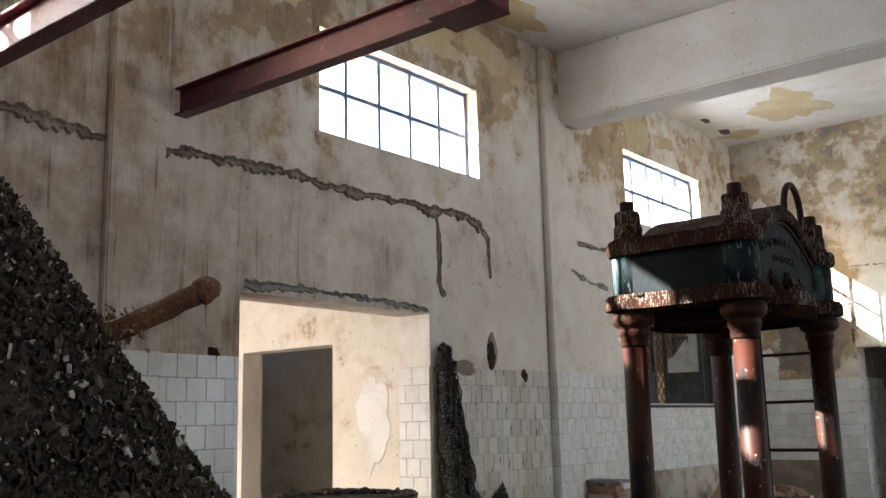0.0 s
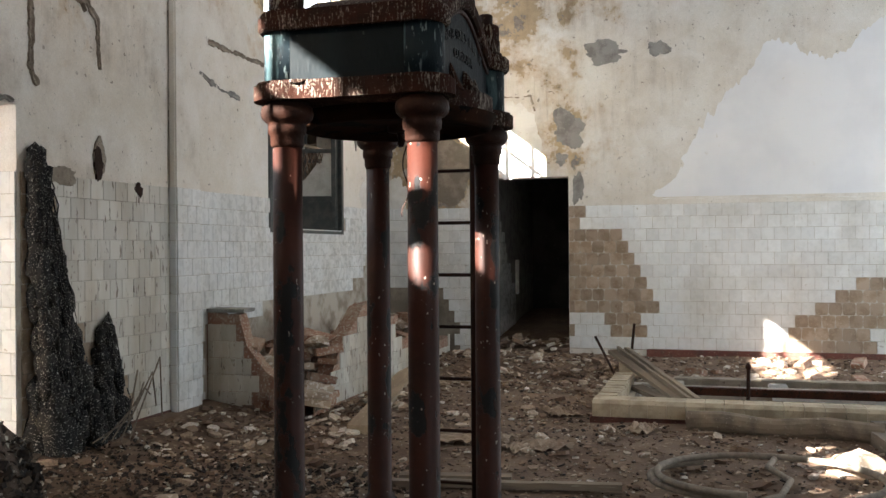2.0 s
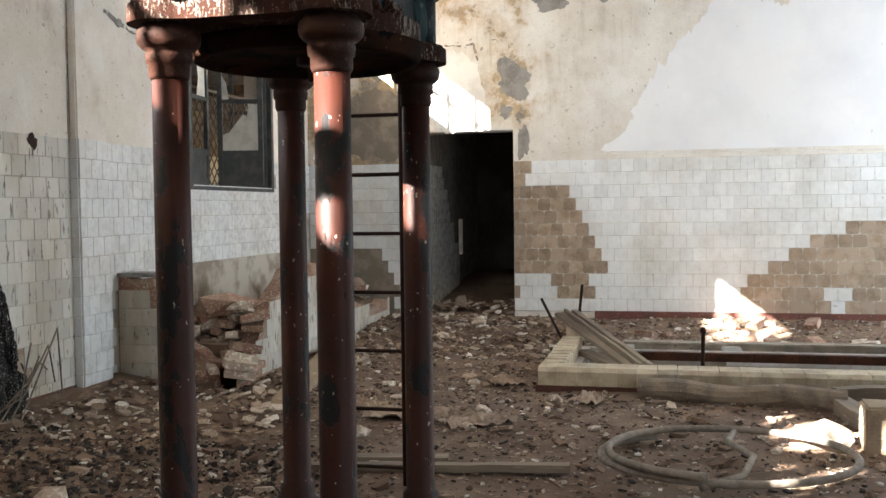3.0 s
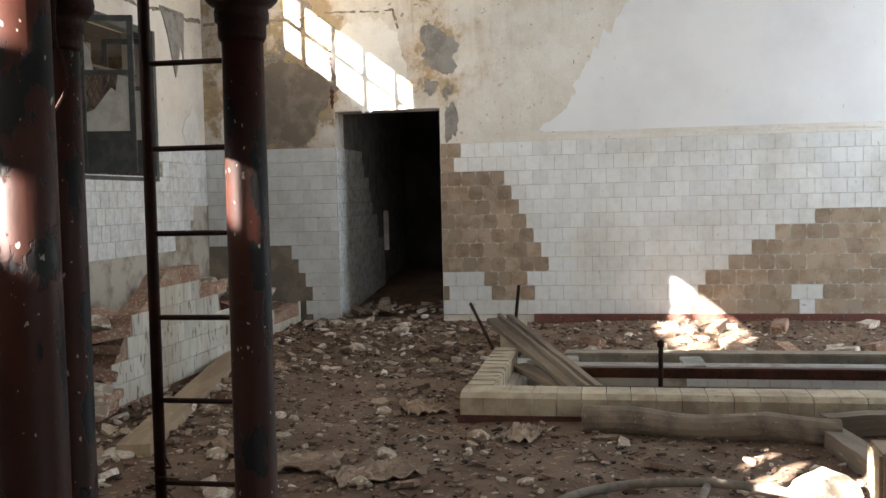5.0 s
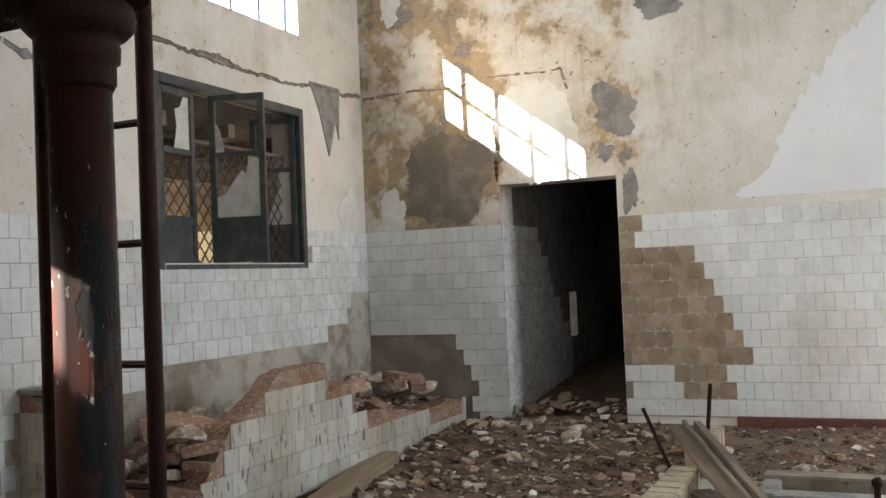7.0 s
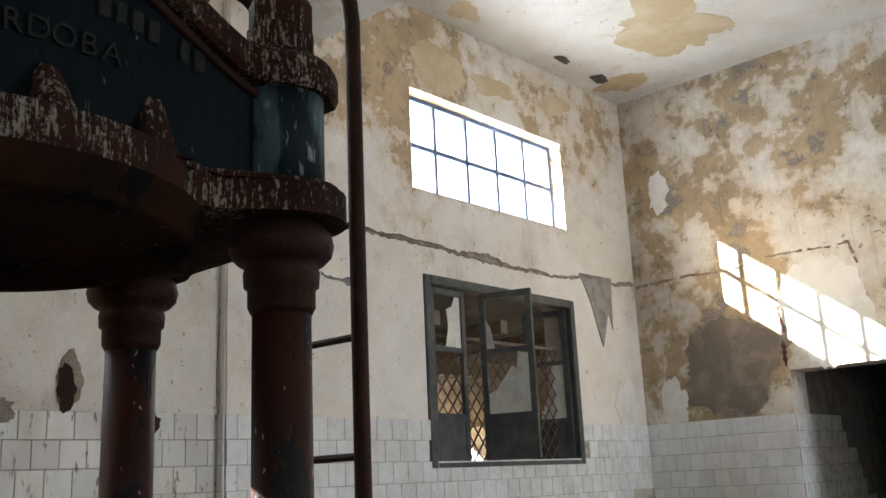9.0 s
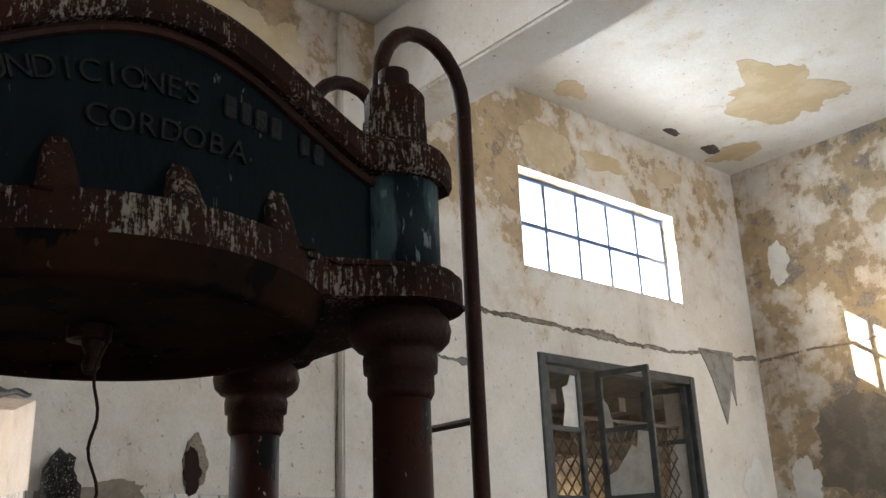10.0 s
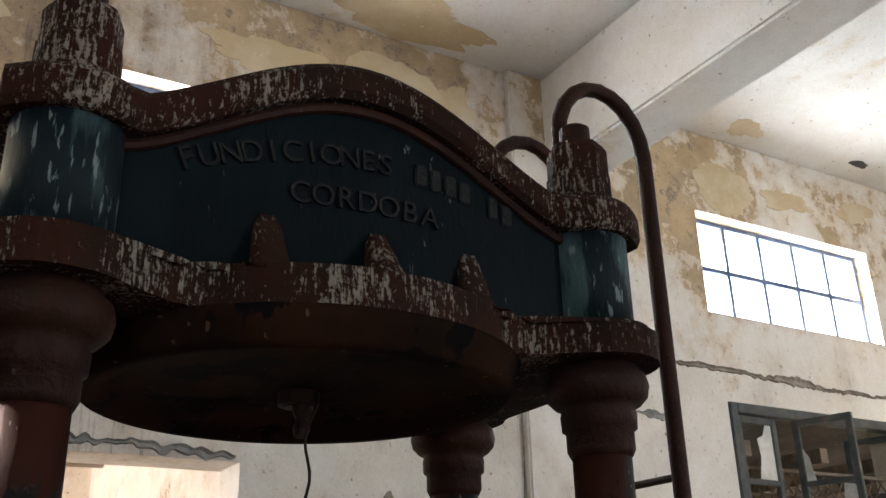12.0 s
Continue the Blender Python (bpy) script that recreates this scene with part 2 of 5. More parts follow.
def flaking_iron(name, paint, second, bare, dust):
    """Old paint with broad tone, black flaked patches and fine pale specks."""
    m, nt, b = begin(name, 0.55, 0.1)
    col = blend(nt, ramp(nt, noise_node(nt, 4, 7, 0.65), 0.40, 0.60), paint, second)
    flake = ramp(nt, noise_node(nt, 5.5, 8, 0.62, stretch=(1, 1, 0.55), shift=4), 0.545, 0.565)
    col = blend(nt, flake, col, bare)
    speck = ramp(nt, noise_node(nt, 48, 2, 0.5, stretch=(1, 1, 0.6), shift=8), 0.70, 0.73)
    col = blend(nt, arith(nt, "MULTIPLY", speck, 0.8), col, dust)
    nt.links.new(col, b.inputs["Base Color"])
    b.inputs["Specular IOR Level"].default_value = 0.22
    bump(nt, b, arith(nt, "SUBTRACT", arith(nt, "MULTIPLY", noise_node(nt, 40, 4, 0.6), 0.3), flake), 0.5, 0.006)
    return m


def dropping_streaks(name, paint, second, dust):
    """Old red iron with clustered runs of dried droppings, fine and uneven."""
    m, nt, b = begin(name, 0.85)
    col = blend(nt, ramp(nt, noise_node(nt, 7, 6, 0.65), 0.42, 0.6), paint, second)
    cluster = ramp(nt, noise_node(nt, 6, 5, 0.6, stretch=(1, 1, 0.5), shift=6), 0.36, 0.66)
    runs = noise_node(nt, 120, 5, 0.7, stretch=(1, 1, 0.16), shift=3)
    grit = noise_node(nt, 90, 4, 0.7, shift=14)
    level = arith(nt, "ADD", arith(nt, "MULTIPLY", runs, 0.62), arith(nt, "MULTIPLY", grit, 0.38))
    level = arith(nt, "ADD", level, arith(nt, "MULTIPLY", cluster, 0.14))
    white = ramp(nt, level, 0.610, 0.665)
    col = blend(nt, arith(nt, "MULTIPLY", white, 0.85), col, dust)
    nt.links.new(col, b.inputs["Base Color"])
    b.inputs["Specular IOR Level"].default_value = 0.1
    bump(nt, b, arith(nt, "ADD", white, noise_node(nt, 35, 4, 0.6)), 0.6, 0.008)
    return m


M_DROPPED = dropping_streaks("iron_with_droppings", (0.030, 0.010, 0.006), (0.018, 0.009, 0.006), (0.27, 0.235, 0.195))
M_COLUMN = flaking_iron("flaking_red_column_paint", (0.040, 0.0105, 0.006), (0.024, 0.008, 0.005), (0.009, 0.008, 0.008), (0.34, 0.29, 0.24))
M_DISC = flaking_iron("dark_brown_ram", (0.026, 0.011, 0.006), (0.012, 0.007, 0.005), (0.006, 0.005, 0.005), (0.10, 0.06, 0.04))
M_DISC.node_tree.nodes["Principled BSDF"].inputs["Specular IOR Level"].default_value = 0.03
M_DISC.node_tree.nodes["Principled BSDF"].inputs["Roughness"].default_value = 0.95
# Weathered streaks; the lighter second tone also stands in for sun on the bosses.
M_BOSS = surface("weathered_sunlit_teal_enamel", (0.006, 0.012, 0.016), (0.050, 0.085, 0.092), (0.15, 0.19, 0.19), 6, 0.6, 0.0, 0.3, cut=(0.50, 0.56), specks=0.60, stretch=(1.3, 1.3, 0.30))
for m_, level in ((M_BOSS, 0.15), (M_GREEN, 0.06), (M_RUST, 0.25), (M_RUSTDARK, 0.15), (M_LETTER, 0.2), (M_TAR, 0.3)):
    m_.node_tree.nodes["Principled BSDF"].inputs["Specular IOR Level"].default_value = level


def crumbs(name, tones, rough_=0.95):
    """Loose pieces, each in a tone of its own; tones: (share up to, colour)."""
    m, nt, b = begin(name, rough_)
    geo = nt.nodes.new("ShaderNodeNewGeometry")
    cr = nt.nodes.new("ShaderNodeValToRGB")
    cr.color_ramp.interpolation = "CONSTANT"
    els = cr.color_ramp.elements
    els[0].position, els[0].color = 0.0, (*tones[0][1], 1)
    els[1].position, els[1].color = tones[0][0], (*tones[1][1], 1)
    for (start, _), (_, colour) in zip(tones[1:], tones[2:]):
        els.new(start).color = (*colour, 1)
    nt.links.new(geo.outputs["Random Per Island"], cr.inputs[0])
    n = noise_node(nt, 60, 3)
    nt.links.new(blend(nt, arith(nt, "MULTIPLY", ramp(nt, n, 0.4, 0.65), 0.45), cr.outputs[0], (0.09, 0.06, 0.042)), b.inputs["Base Color"])
    bump(nt, b, n, 0.4, 0.004)
    return m


M_FLOORCHIP = crumbs("floor_chips", [(0.28, (0.14, 0.085, 0.056)), (0.55, (0.24, 0.16, 0.11)), (0.78, (0.38, 0.285, 0.21)), (0.92, (0.50, 0.42, 0.34)), (1.0, (0.70, 0.64, 0.57))])
M_SOOTCHIP = crumbs("black_crumbs", [(0.60, (0.017, 0.013, 0.011)), (0.80, (0.050, 0.034, 0.023)), (0.93, (0.13, 0.095, 0.07)), (1.0, (0.50, 0.46, 0.40))])
M_GRIT = crumbs("tan_grit", [(0.5, (0.20, 0.13, 0.07)), (0.8, (0.32, 0.23, 0.13)), (1.0, (0.09, 0.055, 0.035))])


# ---- mesh helpers ----
def part(name, bm, material, parent=None, label="", smooth=False):
    me = bpy.data.meshes.new(name)
    bm.normal_update()
    bm.to_mesh(me)
    bm.free()
    me.materials.append(material)
    if smooth:
        for p in me.polygons:
            p.use_smooth = True
    ob = new(name, me)
    if parent:
        ob.parent = parent
    if label:
        tagged(ob, label)
    return ob


def thing(name, label, category, place=(0, 0, 0), group="", kind="", turn=0):
    ob = new(name)
    ob.matrix_basis = pose(*place, 0, 0, turn)
    return tagged(ob, label, category, group, kind)


def box(x0, x1, y0, y1, z0, z1, bevel=0.0, bm=None, m=None):
    bm = bm or bmesh.new()
    vs = bmesh.ops.create_cube(bm, size=1)["verts"]
    t = Matrix.Translation(((x0 + x1) / 2, (y0 + y1) / 2, (z0 + z1) / 2)) @ Matrix.Diagonal((x1 - x0, y1 - y0, z1 - z0, 1))
    bmesh.ops.transform(bm, matrix=(m @ t) if m else t, verts=vs)
    if bevel:
        es = list({e for v in vs for e in v.link_edges})
        bmesh.ops.bevel(bm, geom=es, offset=bevel, segments=2, affect="EDGES")
    return bm


def lathe(profile, steps=32, bm=None, centre=(0, 0, 0)):
    """A turned solid from (radius, height) pairs."""
    bm = bm or bmesh.new()
    rings = []
    for r, z in profile:
        rings.append([bm.verts.new((centre[0] + r * math.cos(2 * math.pi * i / steps), centre[1] + r * math.sin(2 * math.pi * i / steps), centre[2] + z)) for i in range(steps)])
    for a, b in zip(rings, rings[1:]):
        for i in range(steps):
            j = (i + 1) % steps
            bm.faces.new((a[i], a[j], b[j], b[i]))
    bm.faces.new(rings[0][::-1])
    bm.faces.new(rings[-1])
    return bm


def prism(outline, z0, z1, bm=None, bevel=0.0):
    """An upright solid over a closed outline of (x, y)."""
    bm = bm or bmesh.new()
    lo = [bm.verts.new((x, y, z0)) for x, y in outline]
    hi = [bm.verts.new((x, y, z1)) for x, y in outline]
    n = len(lo)
    for i in range(n):
        bm.faces.new((lo[i], lo[(i + 1) % n], hi[(i + 1) % n], hi[i]))
    bm.faces.new(lo[::-1])
    top = bm.faces.new(hi)
    if bevel:
        bmesh.ops.bevel(bm, geom=list(top.edges), offset=bevel, segments=2, affect="EDGES")
    return bm


def rod(points, radius, sides=10, bm=None):
    """A round bar through the given points."""
    bm = bm or bmesh.new()
    pts = [Vector(p) for p in points]
    rings = []
    up = None
    for i, p in enumerate(pts):
        d = (pts[min(i + 1, len(pts) - 1)] - pts[max(i - 1, 0)]).normalized()
        if up is None:
            up = d.orthogonal().normalized()
        up = (up - d * up.dot(d)).normalized()
        side = d.cross(up)
        rings.append([bm.verts.new(p + radius * (math.cos(2 * math.pi * k / sides) * up + math.sin(2 * math.pi * k / sides) * side)) for k in range(sides)])
    for a, b in zip(rings, rings[1:]):
        for k in range(sides):
            bm.faces.new((a[k], a[(k + 1) % sides], b[(k + 1) % sides], b[k]))
    bm.faces.new(rings[0][::-1])
    bm.faces.new(rings[-1])
    return bm


def rough(bm, amount, scale=6.0, seed=0.0):
    for v in bm.verts:
        v.co += amount * noise.noise_vector(v.co * scale + Vector((seed, seed, seed)))
    return bm


def blob(rx, ry, rz, centre, amount=0.25, scale=3.0, seed=0.0, level=2, bm=None):
    """A broken lump."""
    bm = bm or bmesh.new()
    vs = bmesh.ops.create_icosphere(bm, subdivisions=level, radius=1)["verts"]
    for v in vs:
        k = 1 + amount * noise.noise(v.co * scale * 0.5 + Vector((seed, 3 * seed, 0)))
        v.co = Vector((v.co.x * rx * k + centre[0], v.co.y * ry * k + centre[1], v.co.z * rz * k + centre[2]))
    return bm


def ragged(cu, cv, ru, rv, seed, n=44, jag=0.28):
    """A torn outline round (cu, cv)."""
    out = []
    n, jag = 150, min(jag, 0.45)
    for i in range(n):
        a = 2 * math.pi * i / n
        k = 1.0
        for f, w in ((0.9, 1.3), (1.9, 0.7), (4.0, 0.30), (9.0, 0.18), (20.0, 0.11)):
            k += 1.1 * jag * w * noise.noise(Vector((f * math.cos(a) + seed, f * math.sin(a) - seed, 2 * seed + f)))
        k = max(0.25, k)
        out.append((cu + ru * k * math.cos(a), cv + rv * k * math.sin(a)))
    return out


def wall_mesh(u, v, holes, depth, place):
    """A thick wall over u x v with openings; place(u, v, d) gives the point d behind the face."""
    us = sorted({*u, *(h[0] for h in holes), *(h[1] for h in holes)})
    vs = sorted({*v, *(h[2] for h in holes), *(h[3] for h in holes)})
    solid = lambda i, j: 0 <= i < len(us) - 1 and 0 <= j < len(vs) - 1 and not any(
        h[0] <= us[i] < h[1] and h[2] <= vs[j] < h[3] for h in holes)
    bm, made = bmesh.new(), {}

    def vert(i, j, d):
        if (i, j, d) not in made:
            made[i, j, d] = bm.verts.new(place(us[i], vs[j], d))
        return made[i, j, d]

    for i in range(len(us) - 1):
        for j in range(len(vs) - 1):
            if not solid(i, j):
                continue
            for d in (0, depth):
                bm.faces.new([vert(a, b, d) for a, b in ((i, j), (i + 1, j), (i + 1, j + 1), (i, j + 1))])
            for (a, b), (c, e), gone in (((i, j), (i, j + 1), not solid(i - 1, j)), ((i + 1, j), (i + 1, j + 1), not solid(i + 1, j)),
                                         ((i, j), (i + 1, j), not solid(i, j - 1)), ((i, j + 1), (i + 1, j + 1), not solid(i, j + 1))):
                if gone:
                    bm.faces.new([vert(a, b, 0), vert(c, e, 0), vert(c, e, depth), vert(a, b, depth)])
    bmesh.ops.recalc_face_normals(bm, faces=bm.faces)
    return bm


def structure(name, bm, material, label, category="wall"):
    return tagged(part(name, bm, material), label, category, kind="structure")


# ---- the hall: walls, floor, ceiling ----
T = 0.34
DOOR = (4.12, 6.13, -0.5, 2.46)
HIGH = [(-0.02, 2.06, 3.81, 4.67), (4.86, 6.89, 3.77, 4.63), (9.74, 11.82, 3.82, 4.68)]
LOW = (9.81, 11.83, 1.66, 3.14)
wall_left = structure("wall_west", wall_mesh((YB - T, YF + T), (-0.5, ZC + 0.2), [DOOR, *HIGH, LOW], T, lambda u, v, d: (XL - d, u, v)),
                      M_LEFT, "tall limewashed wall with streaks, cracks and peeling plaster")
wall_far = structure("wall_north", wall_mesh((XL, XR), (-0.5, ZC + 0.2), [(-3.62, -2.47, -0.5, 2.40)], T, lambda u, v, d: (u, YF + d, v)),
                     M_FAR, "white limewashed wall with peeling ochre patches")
# Out of view; the second opening is added only for its fill lamp.
RIGHT = [(10.3, 12.3, 0.9, 3.6), (0.2, 2.2, 0.9, 3.6)]
wall_right = structure("wall_east", wall_mesh((YB - T, YF + T), (-0.5, ZC + 0.2), RIGHT, T, lambda u, v, d: (XR + d, u, v)),
                       M_BACK, "limewashed side wall with assumed window openings")
wall_back = structure("wall_south", wall_mesh((XL, XR), (-0.5, ZC + 0.2), [], T, lambda u, v, d: (u, YB - d, v)),
                      M_BACK, "plain limewashed end wall")
ceiling = structure("ceiling", box(XL + 0.002, XR - 0.002, YB + 0.002, YF - 0.002, ZC, ZC + 0.18), M_CEIL, "white ceiling with flaking ochre patches", "ceiling")
beam = structure("ceiling_beam", box(XL + 0.05, XR - 0.004, 8.24, 8.66, 4.63, ZC - 0.003, 0.02), M_CEIL, "wide white plastered ceiling beam", "beam")
for i, y in enumerate((3.06, 7.95)):
    structure("pilaster", box(XL + 0.003, XL + 0.07, y, y + 0.40, -0.2, ZC - 0.004, 0.012), M_LEFT, "shallow plastered wall pier below the beam", "pillar")

PIT = (-1.42, 1.9, 9.30, 11.05)


def floor_height(x, y):
    h = 0.035 * noise.noise(Vector((x * 0.8, y * 0.8, 0.3))) + 0.012 * noise.noise(Vector((x * 4, y * 4, 2.0)))
    h += 0.13 * max(0.0, 1 - (x - XL) / 0.7) + 0.15 * max(0.0, 1 - (YF - y) / 1.6)
    h += 0.13 * math.exp(-((x + 3.35) / 0.75) ** 2 - ((y - 11.9) / 0.8) ** 2) + 0.06 * math.exp(-((x + 3.6) / 0.5) ** 2 - ((y - 9.6) / 1.2) ** 2)
    return h


bm = bmesh.new()
step = 0.11
nx, ny = int((XR - XL + 0.0) / step) + 1, int((YF + 3.6 - YB) / step) + 1
grid = {}
for i in range(nx + 1):
    for j in range(ny + 1):
        x, y = XL + i * step, YB + j * step
        grid[i, j] = bm.verts.new((x, y, floor_height(x, y)))
for i in range(nx):
    for j in range(ny):
        x, y = XL + (i + 0.5) * step, YB + (j + 0.5) * step
        if not (PIT[0] - 0.03 < x < PIT[1] and PIT[2] - 0.06 < y < PIT[3]):
            bm.faces.new((grid[i, j], grid[i + 1, j], grid[i + 1, j + 1], grid[i, j + 1]))
for v in [v for v in bm.verts if not v.link_faces]:
    bm.verts.remove(v)
floor = structure("floor", bm, M_FLOOR, "brown dirt floor littered with rubble", "floor")
ground = structure("ground", wall_mesh((-400, 400), (-400, 400), [(XL - 0.02, XR + 0.02, YB, YF + 3.7)], 0.3, lambda u, v, d: (u, v, -0.06 - d)),
                   M_FLOOR, "bare dry earth outside the building", "ground")

# passage beyond the far doorway
passage = structure("passage_walls", wall_mesh((YF + T, YF + 3.6), (-0.4, 2.9), [(15.10, 15.42, 0.78, 1.30)], 0.338, lambda u, v, d: (-3.622 - d, u, v)), M_GREYPATCH, "grey wall of a dark passage")
# The passage's shade is put into the near-black colour of these surfaces.
structure("passage_wall_east", box(-2.468, -2.2, YF + T, YF + 3.6, -0.4, 2.9), M_DARK, "grey wall of a dark passage")
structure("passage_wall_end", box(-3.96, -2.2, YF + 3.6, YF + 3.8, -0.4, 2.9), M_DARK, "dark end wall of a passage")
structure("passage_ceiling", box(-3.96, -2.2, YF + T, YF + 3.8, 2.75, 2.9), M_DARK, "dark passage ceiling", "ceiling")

# annex behind the opening in the west wall
ANX = -9.2
structure("annex_wall_north", wall_mesh((ANX, XL - T), (-0.5, 3.6), [(-7.55, -6.28, -0.5, 2.28)], 0.25, lambda u, v, d: (u, 6.14 + d, v)), M_SUNNY, "sunlit cream plaster wall with a dark doorway")
structure("annex_wall_west", box(ANX - 0.25, ANX, -1.0, 9.4, -0.5, 3.6), M_SUNNY, "cream plaster wall of a yard")
# Back room is coloured near black so that it reads as unlit.
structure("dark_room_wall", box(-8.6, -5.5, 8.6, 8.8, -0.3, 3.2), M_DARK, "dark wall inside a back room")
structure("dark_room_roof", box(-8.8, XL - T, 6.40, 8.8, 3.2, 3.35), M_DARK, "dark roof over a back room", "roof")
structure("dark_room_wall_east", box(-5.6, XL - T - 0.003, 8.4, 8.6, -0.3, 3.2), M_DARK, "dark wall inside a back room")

# hazy bright sky seen through the windows
m, nt, b = begin("hazy_sky")
em = nt.nodes.new("ShaderNodeEmission")
em.inputs[0].default_value, em.inputs[1].default_value = (0.93, 0.97, 1.0, 1), 0.40
nt.links.new(em.outputs[0], nt.nodes["Material Output"].inputs[0])
structure("backdrop", box(-70.2, -70, -12, 190, 0.0, 75), m, "pale hazy sky in the distance", "sky")

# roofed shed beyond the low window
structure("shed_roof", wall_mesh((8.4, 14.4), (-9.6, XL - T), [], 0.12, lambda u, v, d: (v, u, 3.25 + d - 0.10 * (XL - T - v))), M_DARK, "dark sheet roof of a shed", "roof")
# Unseen west wall; its height is set to hold back low sun.
structure("shed_wall_west", box(-9.7, -9.5, 8.8, 14.4, -0.3, 2.35), M_BACK, "unseen pale wall added behind the shed")
structure("shed_wall_north", box(-9.5, XL - T, 14.2, 14.4, -0.3, 2.25), M_BACK, "pale lower wall of a shed")
structure("shed_gable", box(-9.5, XL - T, 14.204, 14.4, 2.25, 3.3), M_RENDER, "dark rendered upper wall of a shed")
for y in (9.4, 10.3, 11.2, 12.1):
    tagged(part("shed_rafter", box(-9.4, XL - T - 0.02, y, y + 0.09, 2.84, 2.96), M_WOOD), "dark timber rafter under the shed roof", "rafter", "shed rafters", "structure")
tagged(part("shed_purlin", box(-7.0, -6.88, 8.9, 14.1, 2.66, 2.82), M_WOOD), "dark timber purlin under the shed roof", "beam", kind="structure")

bm = prism(ragged(-5.78, 1.55, 0.20, 0.42, 12.7, 90, 0.35), 0, 0.006)
bmesh.ops.transform(bm, matrix=Matrix(((1, 0, 0, 0), (0, 0, -1, 6.139), (0, 1, 0, 0), (0, 0, 0, 1))), verts=bm.verts)
tagged(part("plaster_patch", bm, M_WHITE), "chalky white plaster remains by the doorway", "wall damage", kind="structure")

# annex roof: rough poles under old brick and reeds
for k in range(8):
    x = -5.75 - 0.42 * k
    tagged(part("roof_pole", rough(rod([(x, 1.2, 2.93), (x + 0.03, 3.7, 2.98), (x, 6.13, 3.02)], 0.05), 0.01, 5, k), M_WOOD), "rough round timber pole of a low roof", "rafter", "annex roof poles", "structure")
# Roof is extended south out of view to keep sun off the annex.
structure("annex_roof", rough(box(-9.4, XL - T - 0.01, -0.6, 6.13, 3.08, 3.17), 0.01), M_BRICK, "underside of a broken brick and reed roof", "roof")

# ---- things: the press ----
CX, CY = -2.142, 5.26
AX, AY = 0.311, 0.578
press = thing("hydraulic_press", "rusty green cast iron hydraulic press on four columns", "press", (CX, CY, 0))


def arch(y):
    return 2.43 + 0.20 * max(0.0, math.cos(math.pi * min(1.0, abs(y) / 0.50) / 2)) ** 1.4


def plate_outline(grow=0.0):
    """The lower plate: lobes round the columns and a round middle."""
    pts = []
    for k in range(160):
        a = 2 * math.pi * k / 160
        d = Vector((math.cos(a), math.sin(a)))
        best = 0.47 + grow
        for sx in (-1, 1):
            for sy in (-1, 1):
                c = Vector((sx * AX, sy * AY))
                b, r = d.dot(c), 0.145 + grow
                disc = b * b - c.length_squared + r * r
                if disc > 0 and b > 0:
                    best = max(best, b + math.sqrt(disc))
        hx, hy = 0.35 + grow, AY + 0.11 + grow
        best = max(best, min(hx / max(1e-6, abs(d.x)), hy / max(1e-6, abs(d.y))))
        pts.append((best * d.x, best * d.y))
    return pts


part("lower_plate", prism(plate_outline(), 2.128, 2.208, bevel=0.014), M_DROPPED, press, "red iron flange streaked with droppings")
part("ram_disc", lathe([(0.05, 2.085), (0.40, 2.080), (0.415, 2.060), (0.455, 2.058), (0.468, 2.070), (0.472, 2.10), (0.488, 2.127)], 64), M_DISC, press, "round rusty underside", True)
part("ram_ring", lathe([(0.03, 2.05), (0.045, 2.055), (0.045, 2.084)], 32), M_RUSTDARK, press)
bm = bmesh.new()
n = 40
rings = []
for sx in (-0.335, 0.335):
    lo, hi = [], []
    for i in range(n + 1):
        y = -0.66 + 1.32 * i / n
        lo.append(bm.verts.new((sx, y, 2.206)))
        hi.append(bm.verts.new((sx, y, arch(y))))
    rings.append((lo, hi))
(l0, h0), (l1, h1) = rings
for i in range(n):
    bm.faces.new((l0[i], h0[i], h0[i + 1], l0[i + 1]))
    bm.faces.new((l1[i], l1[i + 1], h1[i + 1], h1[i]))
    bm.faces.new((h0[i], h1[i], h1[i + 1], h0[i + 1]))
bm.faces.new((l0[0], l1[0], h1[0], h0[0]))
bm.faces.new((l0[n], h0[n], h1[n], l1[n]))
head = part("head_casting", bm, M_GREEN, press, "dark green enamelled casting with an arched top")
bm = bmesh.new()
for side in (-1, 1):
    rows = []
    for i in range(n + 1):
        y = -0.70 + 1.40 * i / n
        lobe = max([0.0] + [math.sqrt(max(0.0, 0.125 ** 2 - (y - c) ** 2)) for c in (-AY, AY)])
        out = max(0.372, AX + lobe)
        z = arch(y) - 0.005
        rows.append([bm.verts.new((side * x, y, z + dz)) for x, dz in ((0.0, 0), (out - 0.012, 0), (out, 0.015), (out, 0.065), (out - 0.014, 0.082), (0.0, 0.082))])
    for a, b in zip(rows, rows[1:]):
        for k in range(5):
            q = (a[k], b[k], b[k + 1], a[k + 1])
            bm.faces.new(q if side > 0 else q[::-1])
    for r in (rows[0], rows[-1]):
        bm.faces.new(r)
bmesh.ops.recalc_face_normals(bm, faces=bm.faces)
part("upper_flange", bm, M_DROPPED, press, "red arched flange crusted with droppings")
for side in (-1, 1):
    part("arch_moulding", rod([(side * 0.338, -0.52 + 1.04 * i / 40, arch(-0.52 + 1.04 * i / 40) - 0.02) for i in range(41)], 0.012, 8), M_RUSTDARK, press)
for sx in (-1, 1):
    for sy in (-1, 1):
        part("corner_boss", lathe([(0.098, 2.207), (0.098, 2.428)], 28, None, (sx * AX, sy * AY, 0)), M_BOSS, press, "weathered teal corner of the casting, brightened for sun", True)
